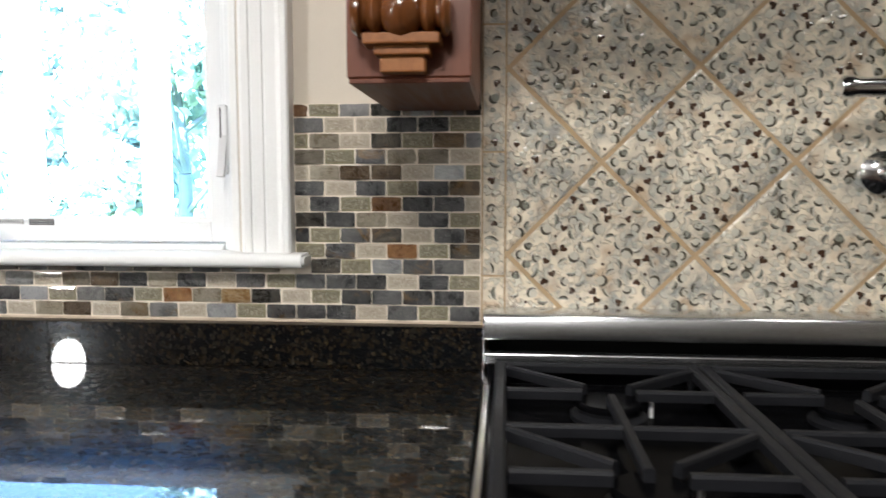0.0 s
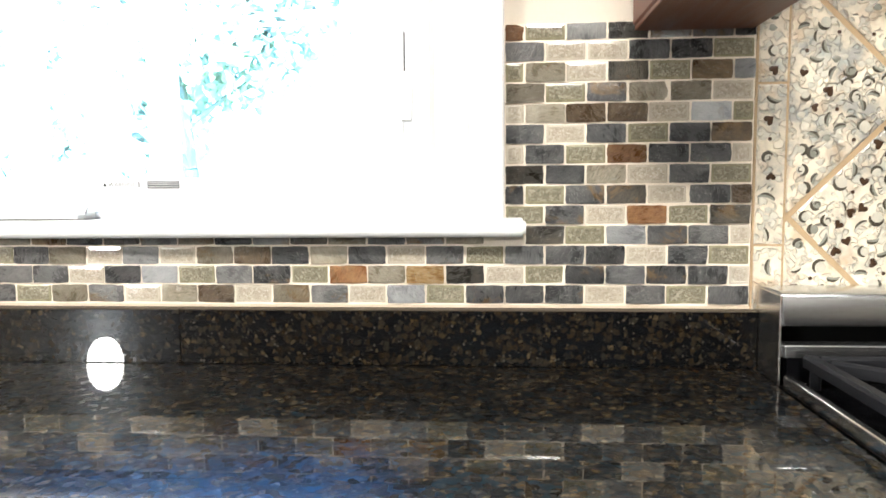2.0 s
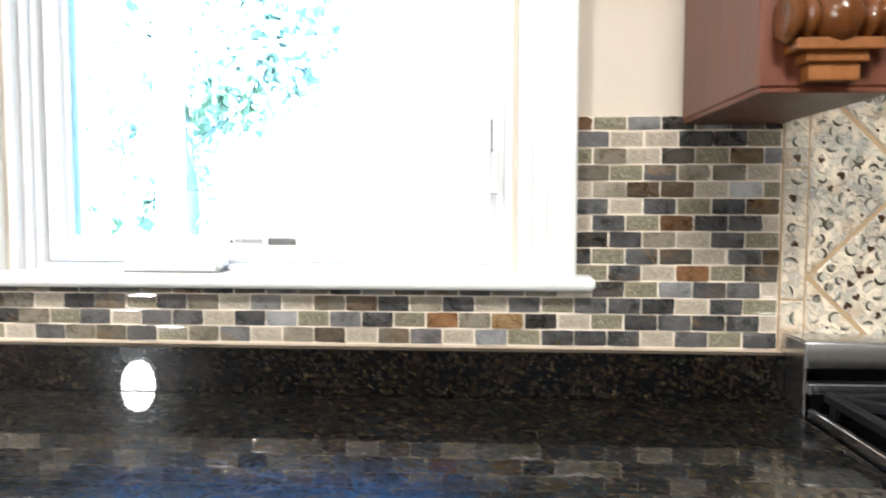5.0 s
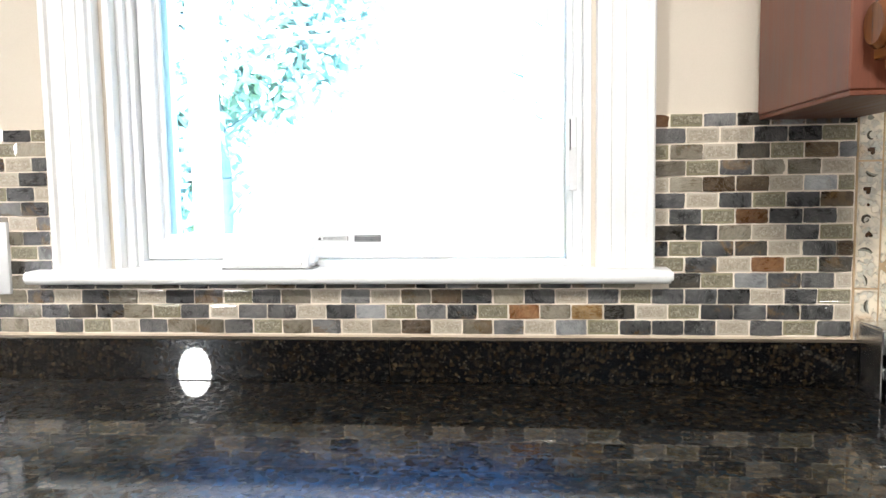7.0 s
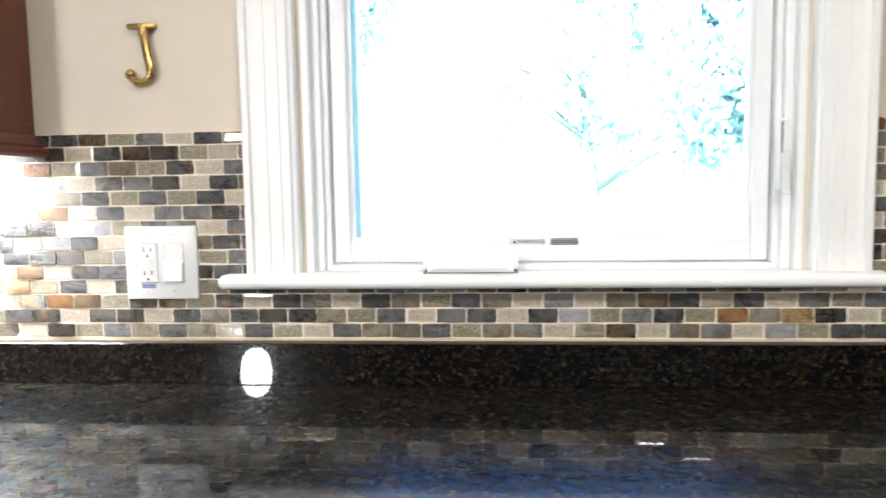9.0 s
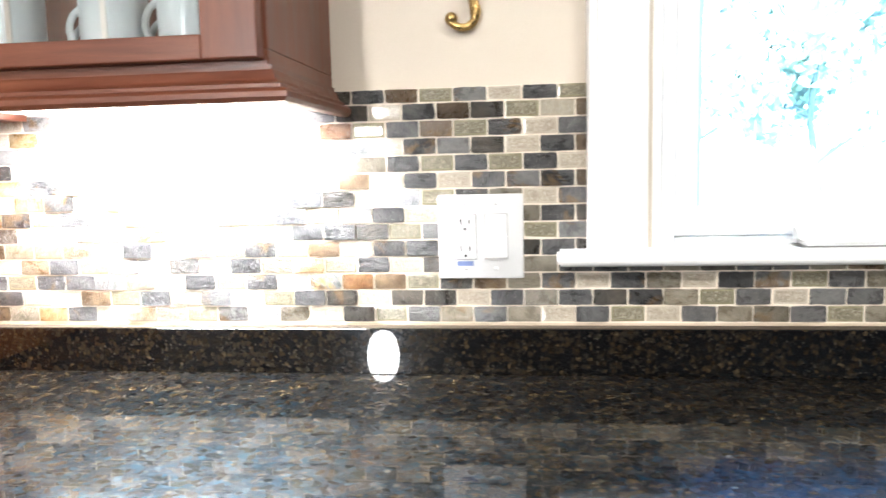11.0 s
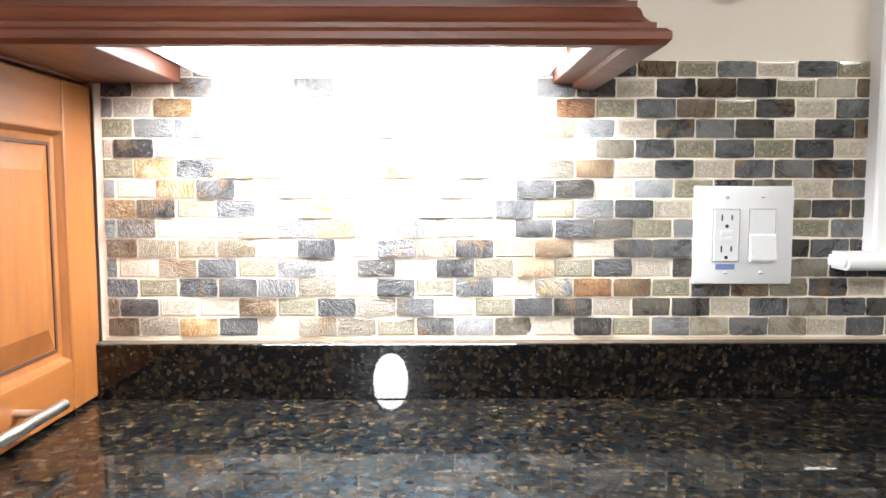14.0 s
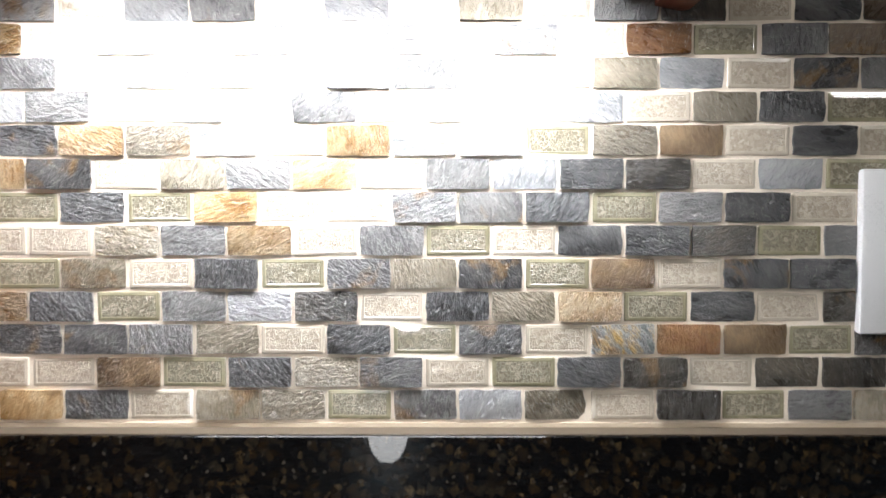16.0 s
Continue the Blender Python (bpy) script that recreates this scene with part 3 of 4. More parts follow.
part("plate", boxed(-0.1335, -0.117, 0.014, 0.0218, 1.235, 1.350, 0.003, 2), "white_vinyl", lock)
part("slot", boxed(-0.1285, -0.1265, 0.0125, 0.0145, 1.27, 1.345), "label_grey", lock, "dark slot")
# the lever's shade is put into its colour as grey
lever = bmesh.new()
extrude_x(lever, [(0.0135, 1.300), (0.002, 1.245), (-0.004, 1.232), (0.004, 1.230), (0.0135, 1.262)], -0.130, -0.118)
part("lever", lever, "lock_grey", lock, "white lever greyed to stand for its shade")


def words(text, x, y, z, size, material, parent, name):
    cu = bpy.data.curves.new(name, "FONT")
    cu.body, cu.size, cu.extrude = text, size, 0.0001
    tmp = bpy.data.objects.new(name, cu)
    scene.collection.objects.link(tmp)
    me = bpy.data.meshes.new_from_object(tmp.evaluated_get(bpy.context.evaluated_depsgraph_get()))
    bpy.data.objects.remove(tmp)
    me.transform(pose(x, y, z, 90, 0, 0))
    me.materials.append(MATS[material])
    ob = new(name, me)
    ob.data.transform(parent.matrix_basis.inverted())
    ob.parent = parent
    return ob


sticker = thing("warning_label", -0.535, 0.044, 1.15, "white warning sticker with black lettering on the sash", "label")
part("backing", boxed(-0.562, -0.502, 0.0442, 0.0448, 1.1485, 1.1585), "white_plastic", sticker)
words("WARNING", -0.5480, 0.0440, 1.1508, 0.0085, "slot_black", sticker, "lettering")
tri = bmesh.new()
front = [tri.verts.new((x, 0.0438, z)) for x, z in ((-0.556, 1.151), (-0.550, 1.151), (-0.553, 1.1565))]
rear = [tri.verts.new((v.co.x, 0.0441, v.co.z)) for v in front]
tri.faces.new(front)
tri.faces.new(rear[::-1])
for i in range(3):
    tri.faces.new((front[i], rear[i], rear[(i + 1) % 3], front[(i + 1) % 3]))
part("triangle", tri, "slot_black", sticker)
part("print_bar", boxed(-0.5045, -0.5030, 0.0437, 0.0441, 1.149, 1.1575), "slot_black", sticker)
sticker = thing("safety_label", -0.468, 0.044, 1.15, "grey safety sticker with fine unreadable print on the sash", "label")
part("backing", boxed(-0.492, -0.446, 0.0442, 0.0448, 1.1475, 1.1585), "label_grey", sticker)
for z in (1.1497, 1.1532, 1.1562):
    part("print_bar", boxed(-0.4905, -0.4475, 0.0438, 0.0443, z, z + 0.0007), "white_plastic", sticker)

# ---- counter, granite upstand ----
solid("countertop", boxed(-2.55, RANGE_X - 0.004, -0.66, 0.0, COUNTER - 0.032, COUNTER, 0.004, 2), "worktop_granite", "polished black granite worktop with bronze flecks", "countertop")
base = thing("base_cabinet", -1.1, -0.3, 0.0, "plain cherry base cabinet carrying the granite worktop", "cabinet")
part("body", boxed(-2.55, RANGE_X - 0.006, -0.62, 0.0, 0.1, COUNTER - 0.032), "cherry_upright", base)
part("plinth", boxed(-2.55, RANGE_X - 0.006, -0.56, 0.0, 0.0, 0.1), "dark_gap", base)
for x0, x1 in ((LEFT_X, -0.4245), (-0.4235, RANGE_X - 0.004)):
    up = thing("granite_upstand", (x0 + x1) / 2, -0.01, COUNTER, "polished black granite upstand along the back of the worktop", "upstand")
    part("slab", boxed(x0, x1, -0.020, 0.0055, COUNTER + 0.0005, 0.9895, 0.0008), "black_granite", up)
    part("top_edge", boxed(x0, x1, -0.0192, 0.0055, 0.9896, 0.991, 0.0004), "granite_honed", up, "unpolished brown-black top edge")
solid("baseboard", boxed(LEFT_X, RANGE_X - 0.006, -0.0018, 0.0055, 0.9911, 0.9945), "sealant", "tan sealant line along the granite upstand", "sealant", "structure")

# ---- socket and switch plate ----
plate = thing("wall_plate", -1.1555, -0.004, 1.127, "white double wall plate with socket and rocker switch", "wall plate")
pl = bmesh.new()
cx, cz = -1.1555, 1.127
box(pl, cx - 0.0635, cx + 0.0635, -0.0085, 0.001, cz - 0.063, cz + 0.063, 0.003, 2)
part("cover_plate", pl, "white_plastic", plate, "", True)
gx = cx - 0.023
part("socket_surround", boxed(gx - 0.0172, gx + 0.0172, -0.0088, -0.006, cz - 0.0342, cz + 0.0342), "gap_grey", plate, "fine dark gap")
sock = part("socket", boxed(gx - 0.0162, gx + 0.0162, -0.0105, -0.006, cz - 0.0332, cz + 0.0332, 0.001), "white_plastic", plate)
for dz in (0.020, -0.020):
    for dx, hgt in ((-0.0063, 0.0085), (0.0063, 0.0070)):
        part("slot", boxed(gx + dx - 0.001, gx + dx + 0.001, -0.0108, -0.0100, cz + dz - hgt / 2 + 0.003, cz + dz + hgt / 2 + 0.003), "slot_black", sock)
    part("earth_hole", rod(bmesh.new(), (gx, -0.0108, cz + dz - 0.008), (gx, -0.0100, cz + dz - 0.008), 0.0024, sides=12), "slot_black", sock)
for dz in (0.0038, -0.0042):
    part("test_button", boxed(gx - 0.0075, gx + 0.0075, -0.0116, -0.0100, cz + dz - 0.003, cz + dz + 0.003, 0.0006), "white_plastic", sock)
part("sticker", boxed(gx - 0.0125, gx + 0.0120, -0.0091, -0.0084, cz - 0.0435, cz - 0.0365), "label_blue", plate, "small blue sticker")
gx = cx + 0.023
part("switch_surround", boxed(gx - 0.0172, gx + 0.0172, -0.0088, -0.006, cz - 0.0342, cz + 0.0342), "gap_grey", plate, "fine dark gap")
rocker = bmesh.new()
extrude_x(rocker, [(-0.006, cz + 0.0332), (-0.0092, cz + 0.0332), (-0.0094, cz + 0.002), (-0.0130, cz - 0.0005), (-0.0165, cz - 0.0300), (-0.0150, cz - 0.0332), (-0.006, cz - 0.0332)], gx - 0.0162, gx + 0.0162)
part("rocker", rocker, "white_plastic", plate)
for dx in (-0.023, 0.023):
    for dz in (0.0484, -0.0484):
        part("screw", lathe(bmesh.new(), [(0.0031, 0.0), (0.0031, 0.0008), (0.0018, 0.0014)], pose(cx + dx, -0.0083, cz + dz, 90, 0, 0), 12), "white_plastic", plate)
        part("screw_slot", boxed(cx + dx - 0.0024, cx + dx + 0.0024, -0.0099, -0.0092, cz + dz - 0.0004, cz + dz + 0.0004), "label_grey", plate)

# ---- brass letter ----
letter = bmesh.new()
jx, jt = -1.170, 1.527
segs = [(jx + 0.003 + 0.010 * (i / 10) ** 1.5, jt - 0.006 - 0.0685 * i / 10, 0.0085 - 0.002 * math.sin(math.pi * i / 10)) for i in range(11)]
for i in range(1, 11):
    a = math.pi * i / 10 * 0.98
    segs.append((jx - 0.0055 + 0.0185 * math.cos(a), jt - 0.0795 - 0.0165 * math.sin(a), 0.0065 - 0.0008 * math.sin(a)))
rings = []
for i, (x, z, r) in enumerate(segs):
    q, o = segs[min(i + 1, len(segs) - 1)], segs[max(i - 1, 0)]
    t = Vector((q[0] - o[0], 0, q[1] - o[1])).normalized()
    s = Vector((-t.z, 0, t.x))
    rings.append([letter.verts.new(Vector((x, -0.0065, z)) + s * r * math.cos(2 * math.pi * k / 12) + Vector((0, 0.006 * math.sin(2 * math.pi * k / 12), 0))) for k in range(12)])
for p, q in zip(rings, rings[1:]):
    for k in range(12):
        letter.faces.new((p[k], p[(k + 1) % 12], q[(k + 1) % 12], q[k]))
letter.faces.new(rings[0][::-1])
letter.faces.new(rings[-1])
bmesh.ops.create_uvsphere(letter, u_segments=14, v_segments=10, radius=0.0095, matrix=pose(jx - 0.0225, -0.0065, jt - 0.083))
box(letter, jx - 0.024, jx + 0.026, -0.012, 0.000, jt - 0.008, jt, 0.0025, 2)
rod(letter, (jx + 0.005, 0.0075, jt - 0.03), (jx + 0.005, -0.004, jt - 0.03), 0.003)
solid("brass_letter", letter, "brass", "polished brass letter J hung on the beige wall", "wall letter", "", True)

# ---- upper cabinet with strip light ----
UX0, UX1, UY = LEFT_X + 0.002, -1.376, -0.266
upper = thing("wall_cabinet", (UX0 + UX1) / 2, -0.16, 1.345, "cherry wall cabinet with light rail and glazed door", "cabinet")
part("bottom", boxed(UX0, UX1, UY, 0.0055, 1.352, 1.370, 0.001), "cherry_across", upper)
part("top", boxed(UX0, UX1, UY, 0.0055, 2.182, 2.20, 0.001), "cherry_across", upper)
part("back", boxed(UX0 + 0.018, UX1 - 0.018, -0.006, 0.0055, 1.3702, 2.1818), "cherry_upright", upper)
for x0, x1 in ((UX0, UX0 + 0.018), (UX1 - 0.018, UX1)):
    part("side_panel", boxed(x0, x1, UY, 0.0055, 1.3702, 2.1818, 0.001), "cherry_upright", upper)
part("shelf", boxed(UX0 + 0.0185, UX1 - 0.0185, UY + 0.03, -0.0065, 1.66, 1.678, 0.002), "cherry_across", upper)
part("bottom_board", boxed(UX0, -1.868, UY, 0.0055 - 0.01, 1.318, 1.352, 0.001), "cherry_deep", upper)
part("back_strip", boxed(-1.868, -1.402, -0.016, -0.004, 1.3385, 1.352), "cherry_across", upper)
part("inner_rail", boxed(-1.868, -1.402, UY, UY + 0.014, 1.318, 1.352, 0.001), "cherry_across", upper)
part("side_rail", boxed(-1.402, UX1, UY, -0.004, 1.318, 1.352, 0.001), "cherry_deep", upper)
mould = [(0.0, 1.352), (0.0, 1.3125), (0.018, 1.3085), (0.026, 1.3095), (0.0300, 1.3140), (0.0300, 1.3200), (0.026, 1.3240), (0.0195, 1.3255), (0.0195, 1.3300), (0.0150, 1.3320), (0.0105, 1.3370), (0.0085, 1.3440), (0.0060, 1.3465), (0.0060, 1.352)]
part("light_rail", sweep(bmesh.new(), [(UX0, UY), (UX1, UY), (UX1, -0.004)], mould), "cherry_across", upper, "moulded cherry light rail", True)
door = part("door", boxed(UX0 + 0.004, UX0 + 0.062, UY - 0.021, UY - 0.0005, 1.358, 2.19, 0.002, 2), "cherry_upright", upper, "glazed cherry door")
part("door_stile", boxed(UX1 - 0.070, UX1 - 0.004, UY - 0.021, UY - 0.0005, 1.358, 2.19, 0.002, 2), "cherry_upright", door)
part("door_rail", boxed(UX0 + 0.062, UX1 - 0.070, UY - 0.021, UY - 0.0005, 1.358, 1.386, 0.002, 2), "cherry_across", door)
part("door_rail", boxed(UX0 + 0.062, UX1 - 0.070, UY - 0.021, UY - 0.0005, 2.13, 2.19, 0.002, 2), "cherry_across", door)
part("door_glass", boxed(UX0 + 0.062, UX1 - 0.070, UY - 0.010, UY - 0.006, 1.386, 2.13), "window_glass", door, "clear leaded glass")
for i in range(1, 4):
    x = UX0 + 0.062 + (UX1 - UX0 - 0.132) * i / 4
    part("glazing_bar", boxed(x - 0.003, x + 0.003, UY - 0.0125, UY - 0.0100, 1.386, 2.13), "dull_nickel", door)
for i in range(1, 8):
    z = 1.386 + 0.744 * i / 8
    part("glazing_bar", boxed(UX0 + 0.062, UX1 - 0.070, UY - 0.0124, UY - 0.0101, z - 0.003, z + 0.003), "dull_nickel", door)
def mug(x, y, z):
    m = thing("mug", x, y, z, "white glazed mug standing in the glazed cabinet", "mug", "mugs in the cabinet")
    part("cup", lathe(bmesh.new(), [(0.030, 0.0), (0.036, 0.004), (0.041, 0.03), (0.0415, 0.092), (0.0405, 0.094), (0.039, 0.092), (0.0385, 0.03), (0.030, 0.008)], pose(x, y, z), 24), "white_plastic", m, "", True)
    ring = bmesh.new()
    for k in range(8):
        a, b = math.pi * k / 8 - math.pi / 2, math.pi * (k + 1) / 8 - math.pi / 2
        rod(ring, (x - 0.039 - 0.024 * math.cos(a), y, z + 0.048 + 0.028 * math.sin(a)), (x - 0.039 - 0.024 * math.cos(b), y, z + 0.048 + 0.028 * math.sin(b)), 0.0045, sides=8)
    part("mug_handle", ring, "white_plastic", m, "", True)


for mx, my in ((-1.498, -0.190), (-1.61, -0.175), (-1.74, -0.195), (-1.55, -0.08), (-1.67, -0.075)):
    mug(mx, my, 1.3702)
strip = thing("strip_light", -1.632, -0.09, 1.345, "white lit strip light under the wall cabinet", "strip light")
part("housing", boxed(-1.862, -1.406, -0.175, -0.018, 1.336, 1.3515, 0.004, 2), "white_plastic", strip)
part("diffuser", boxed(-1.838, -1.410, -0.150, -0.024, 1.325, 1.3358, 0.004, 2), "lit_diffuser", strip, "glowing diffuser")
part("cable", rod(rod(bmesh.new(), (-1.62, -0.172, 1.338), (-1.60, -0.212, 1.332), 0.0022, sides=8), (-1.60, -0.212, 1.332), (-1.575, -0.222, 1.335), 0.0022, sides=8), "white_plastic", strip)

# ---- cabinet standing on the worktop at the corner ----
tall = thing("corner_cabinet", -2.2, -0.33, COUNTER, "honey-stained wooden corner cabinet standing on the granite", "cabinet")
part("body", boxed(-2.45, LEFT_X - 0.022, -0.64, -0.004, COUNTER + 0.0, 2.20), "honey_upright", tall)
part("face_stile", boxed(LEFT_X - 0.022, LEFT_X - 0.004, -0.0085, -0.0005, COUNTER + 0.0005, 1.316, 0.001), "honey_upright", tall)
part("face_rail", boxed(LEFT_X - 0.022, LEFT_X - 0.001, -0.60, -0.006, 1.3165, 1.352, 0.001), "cherry_across", tall)
part("cornice", boxed(LEFT_X - 0.001, LEFT_X + 0.010, -0.62, UY - 0.035, 1.3075, 1.352, 0.003, 2), "cherry_deep", tall)
DY0, DY1, DZ0, DZ1 = -0.50, -0.0095, 0.9225, 1.313
cdoor = part("door", boxed(LEFT_X - 0.020, LEFT_X, DY1 - 0.068, DY1, DZ0, DZ1, 0.0025, 2), "honey_upright", tall, "raised-panel door")
part("door_stile", boxed(LEFT_X - 0.020, LEFT_X, DY0, DY0 + 0.068, DZ0, DZ1, 0.0025, 2), "honey_upright", cdoor)
part("door_rail", boxed(LEFT_X - 0.020, LEFT_X, DY0 + 0.068, DY1 - 0.068, DZ0, DZ0 + 0.062, 0.0025, 2), "honey_across", cdoor)
part("door_rail", boxed(LEFT_X - 0.020, LEFT_X, DY0 + 0.068, DY1 - 0.068, DZ1 - 0.062, DZ1, 0.0025, 2), "honey_across", cdoor)


def raised_panel(y0, y1, z0, z1, x):
    bm = bmesh.new()
    rings = []
    for inset, dx in ((0.0, -0.003), (0.004, -0.010), (0.012, -0.012), (0.016, -0.012), (0.044, -0.003), (0.048, -0.003)):
        rings.append([bm.verts.new((x + dx, y, z)) for y, z in ((y0 + inset, z0 + inset), (y1 - inset, z0 + inset), (y1 - inset, z1 - inset), (y0 + inset, z1 - inset))])
    for p, q in zip(rings, rings[1:]):
        for i in range(4):
            bm.faces.new((p[i], p[(i + 1) % 4], q[(i + 1) % 4], q[i]))
    bm.faces.new(rings[-1])
    back = [bm.verts.new((x - 0.018, v.co.y, v.co.z)) for v in rings[0]]
    for i in range(4):
        bm.faces.new((back[i], back[(i + 1) % 4], rings[0][(i + 1) % 4], rings[0][i]))
    bm.faces.new(back[::-1])
    return bm


part("panel", raised_panel(DY0 + 0.068, DY1 - 0.068, DZ0 + 0.062, DZ1 - 0.062, LEFT_X), "honey_upright", cdoor, "raised panel")
plain("dark_glaze", (0.030, 0.010, 0.004), (0.060, 0.022, 0.008), 60, 500, (0.5, 0.7))
# dark brown strips laid along the groove round the raised panel
PY0, PY1, PZ0, PZ1 = DY0 + 0.068, DY1 - 0.068, DZ0 + 0.062, DZ1 - 0.062
for y0, y1, z0, z1 in ((PY0 + 0.0115, PY0 + 0.0155, PZ0 + 0.0115, PZ1 - 0.0115), (PY1 - 0.0155, PY1 - 0.0115, PZ0 + 0.0115, PZ1 - 0.0115),
                       (PY0 + 0.0155, PY1 - 0.0155, PZ0 + 0.0115, PZ0 + 0.0155), (PY0 + 0.0155, PY1 - 0.0155, PZ1 - 0.0155, PZ1 - 0.0115)):
    part("glaze_line", boxed(LEFT_X - 0.0135, LEFT_X - 0.0105, y0, y1, z0, z1), "dark_glaze", cdoor, "dark brown strip in the panel groove")
hb = rod(bmesh.new(), (LEFT_X + 0.033, -0.164, 0.956), (LEFT_X + 0.033, -0.40, 0.956), 0.0062)
handle = part("handle", hb, "dull_nickel", cdoor, "brushed nickel bar handle", True)
for y in (-0.196, -0.368):
    part("handle_post", rod(bmesh.new(), (LEFT_X - 0.001, y, 0.956), (LEFT_X + 0.032, y, 0.956), 0.0045), "dull_nickel", tall, "", True)

# ---- hood pillar with turned corbel ----
HX0, HX1, HY, HZ = 0.157, 0.304, -0.308, 1.335
pillar = thing("hood_pillar", 0.23, -0.15, HZ, "dark cherry range hood pillar with turned corbel", "hood pillar")
part("body", boxed(HX0, HX1, HY, -0.0045, HZ + 0.006, 2.2, 0.002), "cherry_upright", pillar)
part("underside", boxed(HX0 + 0.002, HX1 - 0.002, HY + 0.002, -0.0045, HZ, HZ + 0.006, 0.001), "cherry_deep", pillar)
hx = 0.2262
for w, d, z0, z1 in ((0.052, 0.022, 1.344, 1.3625), (0.064, 0.028, 1.3625, 1.3735), (0.088, 0.036, 1.3735, 1.386)):
    part("corbel_block", boxed(hx - w / 2, hx + w / 2, HY - d, HY + 0.001, z0, z1, 0.002, 2), "honey_across", pillar, "lighter stained block")
beads = []
for u, r in ((0.0, 0.022), (0.006, 0.0275), (0.010, 0.027), (0.013, 0.018), (0.017, 0.0165), (0.020, 0.021), (0.026, 0.0235), (0.031, 0.021), (0.034, 0.0165), (0.038, 0.022), (0.046, 0.0285),
             (0.056, 0.031), (0.066, 0.0285), (0.074, 0.022), (0.078, 0.0165), (0.081, 0.021), (0.086, 0.0235), (0.092, 0.021), (0.095, 0.0165), (0.099, 0.018), (0.102, 0.027), (0.106, 0.0275), (0.112, 0.022)):
    beads.append((r, u))
part("turned_roll", lathe(bmesh.new(), beads, pose(hx - 0.056, HY - 0.022, 1.409, 0, 90, 0), 28), "corbel_wood", pillar, "glossy turned wooden roll", True)
part("scroll", boxed(hx - 0.040, hx + 0.040, HY - 0.016, HY + 0.001, 1.43, 1.75, 0.006, 3), "corbel_wood", pillar)
hood = thing("range_hood", 0.77, -0.25, 1.6, "cherry range hood canopy above the cooker", "range hood")
part("canopy", boxed(HX1 + 0.002, 1.24, -0.52, 0.0055, 1.66, 2.2, 0.004), "cherry_across", hood)
part("liner", boxed(HX1 + 0.03, 1.21, -0.49, -0.02, 1.645, 1.6595, 0.004), "slot_black", hood, "dark filter panel")

# ---- range ----
RX0, RX1 = RANGE_X, RANGE_X + 0.914
cooker = thing("range_cooker", (RX0 + RX1) / 2, -0.35, 0.0, "stainless steel gas range with black cast iron grates", "range cooker")
part("body", boxed(RX0 + 0.002, RX1 - 0.002, -0.68, -0.02, 0.0, 0.915), "brushed_steel", cooker)
part("side_rail", boxed(RX0, RX0 + 0.010, -0.68, -0.0925, 0.915, 0.931, 0.002, 2), "brushed_steel", cooker)
part("side_rail", boxed(RX1 - 0.010, RX1, -0.68, -0.0925, 0.915, 0.931, 0.002, 2), "brushed_steel", cooker)
part("hob_pan", boxed(RX0 + 0.010, RX1 - 0.010, -0.66, -0.093, 0.910, 0.921), "black_enamel", cooker, "glossy black hob pan")
part("vent_body", boxed(RX0 + 0.004, RX1 - 0.004, -0.050, -0.004, 0.915, 1.012), "dark_gap", cooker, "black vent slot")
part("back_rail", extrude_x(bmesh.new(), [(-0.003, 0.987), (-0.003, 1.022), (-0.070, 1.0245), (-0.078, 1.0235), (-0.083, 1.0205), (-0.085, 1.016), (-0.092, 0.990), (-0.091, 0.987)], RX0, RX1), "rail_steel", cooker, "polished steel back rail", True)
part("back_strip", boxed(RX0, RX1, -0.094, -0.070, 0.950, 0.966, 0.002, 2), "rail_steel", cooker)
part("side_plate", boxed(RX0 - 0.003, RX0 - 0.0002, -0.086, -0.003, 0.915, 1.021, 0.001), "brushed_steel", cooker, "steel side plate")
part("side_plate", boxed(RX1 + 0.0002, RX1 + 0.003, -0.086, -0.003, 0.915, 1.021, 0.001), "brushed_steel", cooker, "steel side plate")
part("hob_trim", boxed(RX0 + 0.02, RX1 - 0.02, -0.104, -0.0945, 0.921, 0.9245, 0.001), "chrome", cooker, "bright steel trim")
part("back_skirt", boxed(RX0 + 0.004, RX1 - 0.004, -0.092, -0.075, 0.921, 0.950), "black_enamel", cooker)


def burner(x, y, r):
    b = part("burner", lathe(bmesh.new(), [(r * 1.15, 0), (r * 1.15, 0.006), (r * 0.9, 0.010), (r * 0.9, 0.016)], pose(x, y, 0.921), 28), "cast_iron", cooker, "round gas burner", True)
    part("burner_cap", lathe(bmesh.new(), [(r, 0), (r, 0.005), (r * 0.93, 0.008)], pose(x, y, 0.937), 28), "black_enamel", b, "", True)
    part("igniter", rod(bmesh.new(), (x + r * 1.3, y + 0.01, 0.921), (x + r * 1.3, y + 0.01, 0.940), 0.003, sides=10), "white_plastic", b, "white igniter tip")


def bar(bm, a, b, w=0.011, z0=0.944, z1=0.957):
    """A cast bar from a to b, bevelled, slightly narrower on top."""
    a, b = Vector((*a, 0)), Vector((*b, 0))
    d = (b - a).normalized()
    s = Vector((-d.y, d.x, 0)) * w / 2
    low = [bm.verts.new((p.x, p.y, z0)) for p in (a - s, b - s, b + s, a + s)]
    mid = [bm.verts.new((p.x, p.y, z1 - 0.003)) for p in (a - s, b - s, b + s, a + s)]
    top = [bm.verts.new((p.x, p.y, z1)) for p in (a - s * 0.6, b - s * 0.6, b + s * 0.6, a + s * 0.6)]
    for p, q in ((low, mid), (mid, top)):
        for i in range(4):
            bm.faces.new((p[i], p[(i + 1) % 4], q[(i + 1) % 4], q[i]))
    bm.faces.new(low[::-1])
    bm.faces.new(top)
    return bm


